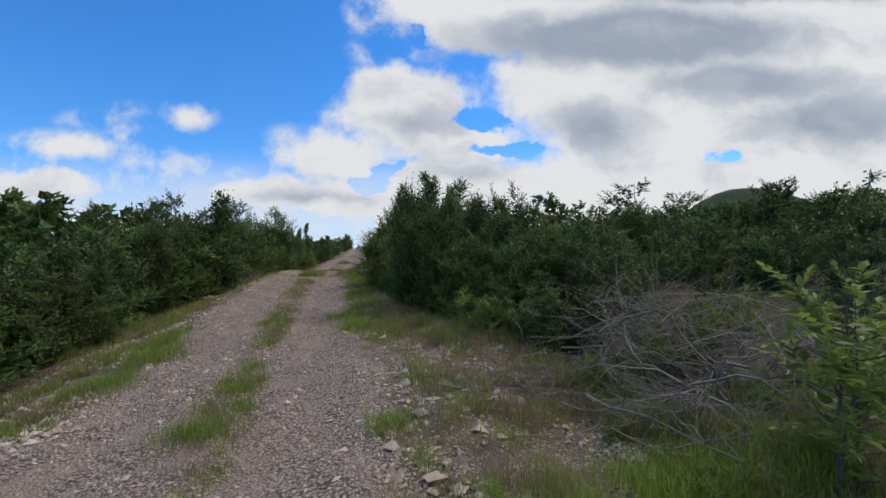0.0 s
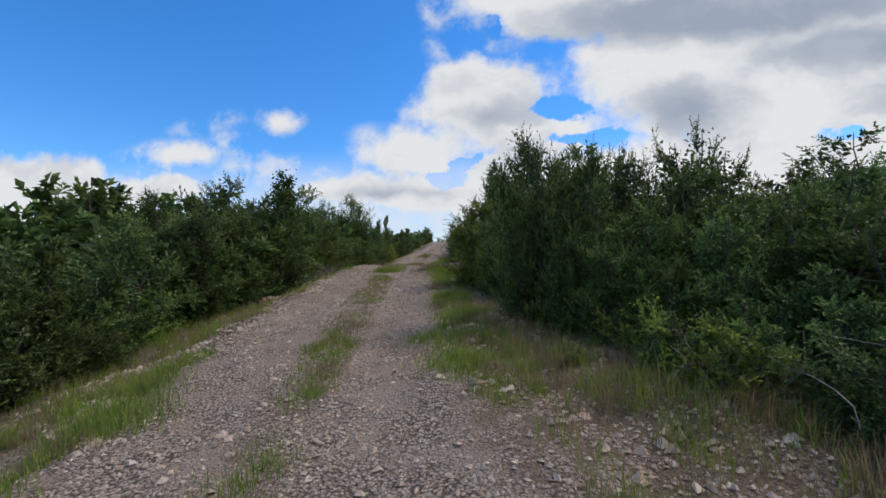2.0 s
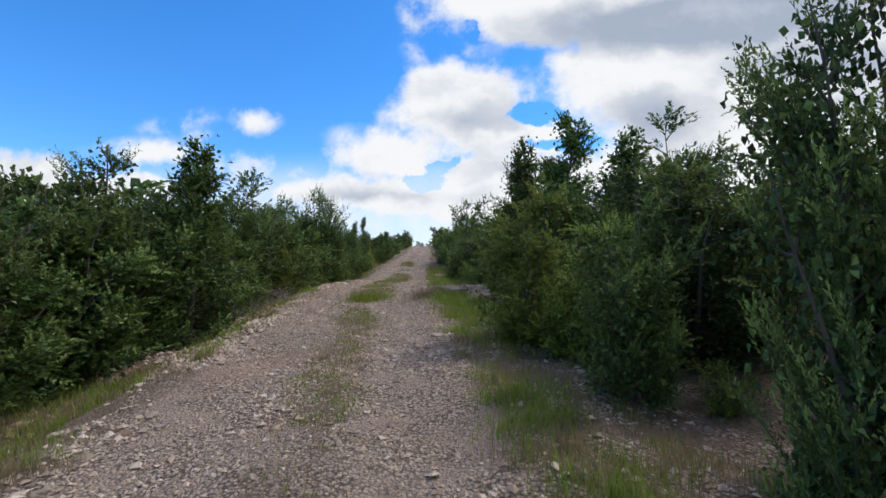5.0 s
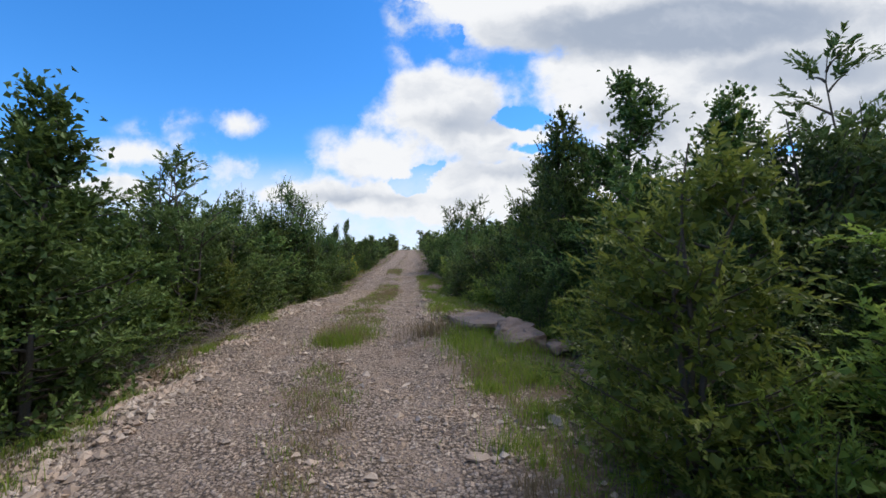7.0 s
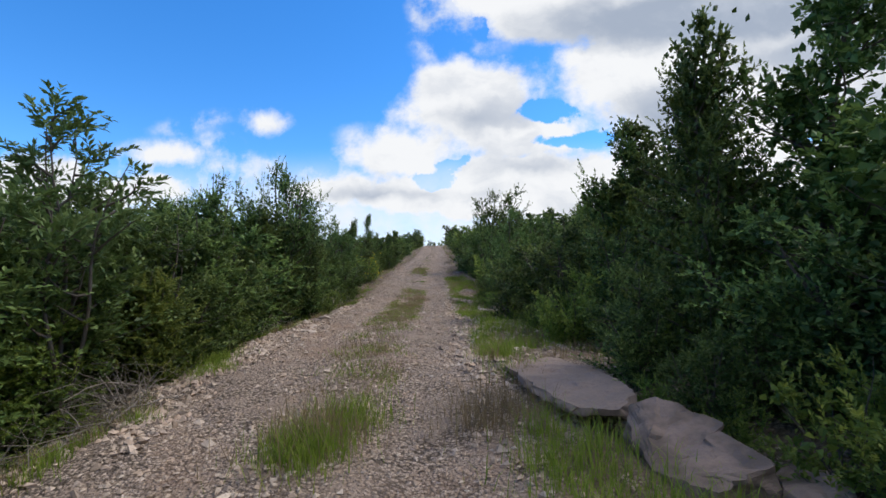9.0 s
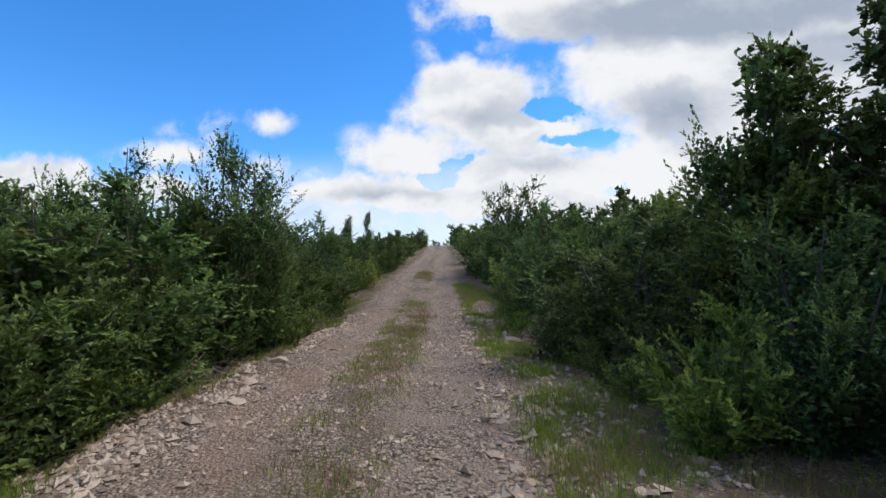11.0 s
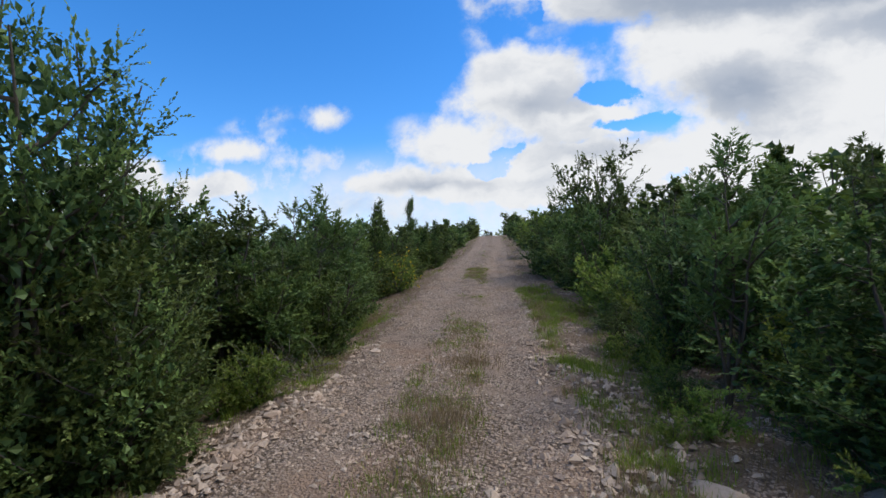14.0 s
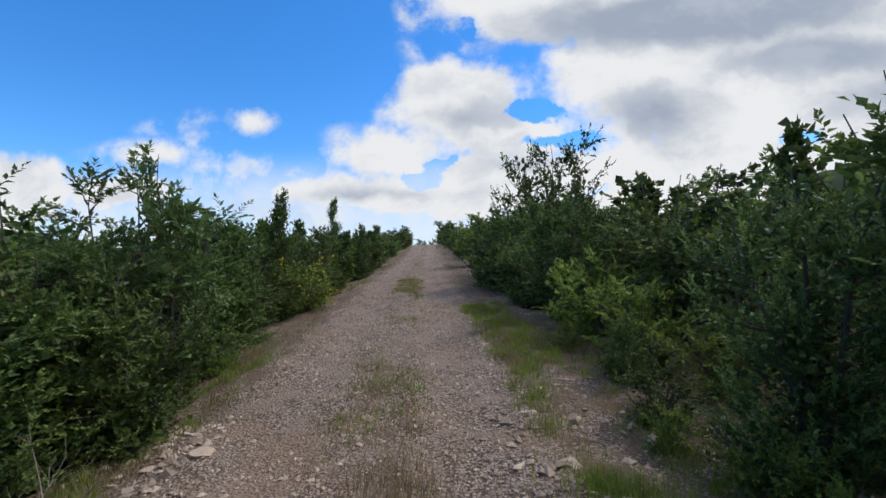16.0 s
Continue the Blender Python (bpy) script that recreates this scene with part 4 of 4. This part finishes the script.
def gravel():
    rng = np.random.default_rng(9)
    parts = []

    def strew(n, ya, yb, da, db, lo, hi):
        y, d = rng.uniform(ya, yb, n), rng.uniform(da, db, n)
        keep = np.sin(y * 2.7 + d * 3.0) + np.sin(y * 1.1 - d * 2.0) + rng.normal(size=n) * 0.9 > -0.4
        y, d = y[keep], d[keep]
        parts.append(small_stones(rng, centre(y) + d, y, lo + (hi - lo) * rng.uniform(0, 1, len(y)) ** 2))

    strew(24000, 1.2, 14, -1.9, 1.7, 0.005, 0.022)
    strew(1500, 1.2, 14, -2.2, 1.9, 0.014, 0.045)
    strew(22000, 13, 27, -1.8, 1.6, 0.006, 0.026)
    strew(1800, 13, 27, -2.0, 1.7, 0.016, 0.048)
    strew(4500, 14, 21.5, -3.6, -1.4, 0.010, 0.05)
    strew(14000, 26, 38, -1.6, 1.5, 0.008, 0.028)
    strew(1500, 38, 60, -1.6, 1.6, 0.015, 0.05)
    strew(9000, 2, 10.5, 1.35, 3.5, 0.008, 0.030)
    strew(700, 2, 10.5, 1.5, 3.6, 0.02, 0.075)
    strew(2200, 2, 11, 3.0, 5.0, 0.008, 0.032)
    strew(2600, 1, 12, -2.7, -1.4, 0.010, 0.055)
    strew(6500, 13, 31, -2.6, -1.3, 0.012, 0.052)
    strew(2600, 18, 31, 1.1, 2.0, 0.012, 0.060)
    strew(2600, 18, 32, 1.8, 3.2, 0.010, 0.045)
    strew(1200, 1, 13, -3.6, -2.5, 0.010, 0.05)
    strew(1500, 9, 16, 1.5, 3.0, 0.010, 0.04)
    v, f = join(parts)
    tagged(new("gravel", mesh_from("gravel", v, f, STONE)), "loose crushed limestone gravel on the track", "gravel", kind="stuff")


gravel()


def rock_mesh(seed, flat):
    rng = np.random.default_rng(seed)
    bm = bmesh.new()
    bmesh.ops.create_icosphere(bm, subdivisions=3, radius=1.0)
    cuts = unit(rng.normal(size=(14, 3)))
    depth = rng.uniform(0.40, 0.72, 14)
    for vert in bm.verts:
        p = np.array(vert.co)
        for c, q in zip(cuts, depth):
            over = p @ c - q
            if over > 0:
                p = p - c * over
        p = p * (1 + 0.06 * noise.noise(Vector(p * 2.3 + seed)) + 0.03 * noise.noise(Vector(p * 7.0 + seed)))
        vert.co = (p[0] * 1.25, p[1], p[2] * flat)
    me = bpy.data.meshes.new("rock")
    bm.to_mesh(me)
    bm.free()
    me.materials.append(STONE)
    return me


def rocks():
    rng = np.random.default_rng(21)
    shapes = [rock_mesh(s, f) for s, f in ((1, 0.6), (2, 0.75), (3, 0.5), (4, 0.65), (5, 0.45))]
    spots = [(-3.38, 9.83, 0.17), (-1.46, 9.18, 0.13), (0.2, 5.5, 0.10), (0.8, 4.9, 0.11), (-1.6, 7.8, 0.09), (-4.42, 26.4, 0.22), (-4.1, 27.5, 0.24),
             (-5.5, 30.0, 0.12), (-8.3, 30.0, 0.13), (-8.15, 27.1, 0.12), (-8.3, 28.7, 0.14), (-4.75, 30.6, 0.14), (-4.3, 29.4, 0.13), (-7.4, 16.4, 0.13),
             (-7.9, 15.3, 0.2), (-7.0, 22.2, 0.14), (-7.5, 24.0, 0.18), (-7.35, 23.0, 0.16), (-4.6, 24.4, 0.11), (-3.4, 26.6, 0.26), (-2.6, 15.3, 0.13), (-3.2, 14.7, 0.10)]
    for _ in range(46):
        y = rng.uniform(2, 33)
        d = rng.choice([-1, 1]) * rng.uniform(1.35, 2.3)
        spots.append((float(centre(y)) + d, y, rng.uniform(0.04, 0.08)))
    for x, y, s in spots:
        s *= 0.8
        ob = new("rock", shapes[rng.integers(0, 5)])
        ob.matrix_world = pose(x, y, float(ground_z(x, y)) + s * 0.05, rng.uniform(-12, 12), rng.uniform(-12, 12), rng.uniform(0, 360)) @ Matrix.Scale(s, 4)
        tagged(ob, "grey weathered limestone rock lying on the ground" if s > 0.12 else "small grey limestone rock at the track's edge", "rock", "rocks along the track")


rocks()


def slab(poly, thick, label):
    """A broken stone slab: an uneven plate with chipped edges on the given corners."""
    bm = bmesh.new()
    top = [bm.verts.new(p) for p in poly]
    low = [bm.verts.new((p[0] + 0.03 * math.sin(7 * i), p[1] + 0.03 * math.cos(5 * i), p[2] - thick * (0.8 + 0.4 * math.sin(3 * i) ** 2))) for i, p in enumerate(poly)]
    bm.faces.new(top)
    bm.faces.new(low[::-1])
    n = len(poly)
    for i in range(n):
        bm.faces.new((top[i], low[i], low[(i + 1) % n], top[(i + 1) % n]))
    bmesh.ops.recalc_face_normals(bm, faces=bm.faces)
    bmesh.ops.triangulate(bm, faces=bm.faces)
    bmesh.ops.subdivide_edges(bm, edges=bm.edges, cuts=4, use_grid_fill=True)
    bmesh.ops.triangulate(bm, faces=bm.faces)
    bmesh.ops.subdivide_edges(bm, edges=bm.edges, cuts=1, use_grid_fill=True)
    bm.normal_update()
    for v in bm.verts:
        p = v.co
        ragged = Vector((noise.noise(p * 4.0 + Vector((7, 0, 0))), noise.noise(p * 4.0 + Vector((0, 19, 0))), 0)) * 0.06
        ragged += Vector((noise.noise(p * 13.0), noise.noise(p * 13.0 + Vector((0, 5, 0))), 0)) * 0.04
        v.co = p + ragged + v.normal * (0.026 * noise.noise(p * 3.0) + 0.024 * noise.noise(p * 8.0) + 0.012 * noise.noise(p * 22.0))
    me = bpy.data.meshes.new("stone_slab")
    bm.to_mesh(me)
    bm.free()
    me.materials.append(SLAB)
    return tagged(new("stone_slab", me), label, "slab", "broken stone slabs")


slab([(-3.82, 19.72, 1.99), (-3.35, 20.10, 2.02), (-2.95, 19.55, 2.02), (-2.80, 18.75, 1.99), (-3.02, 18.32, 1.95), (-3.30, 18.38, 1.94), (-3.56, 19.00, 1.95)], 0.07,
     "grey weathered limestone slab jutting out over the grass")
slab([(-3.02, 18.26, 1.93), (-2.80, 18.26, 2.06), (-2.50, 18.05, 1.98), (-2.42, 17.62, 1.88), (-2.74, 17.40, 1.79), (-2.96, 17.70, 1.78)], 0.16,
     "smooth pinkish stone slab leaning towards the track")
slab([(-2.36, 17.72, 1.80), (-2.12, 17.85, 1.83), (-2.05, 17.55, 1.80), (-2.34, 17.26, 1.74)], 0.07,
     "small pale broken slab half hidden by leaves")
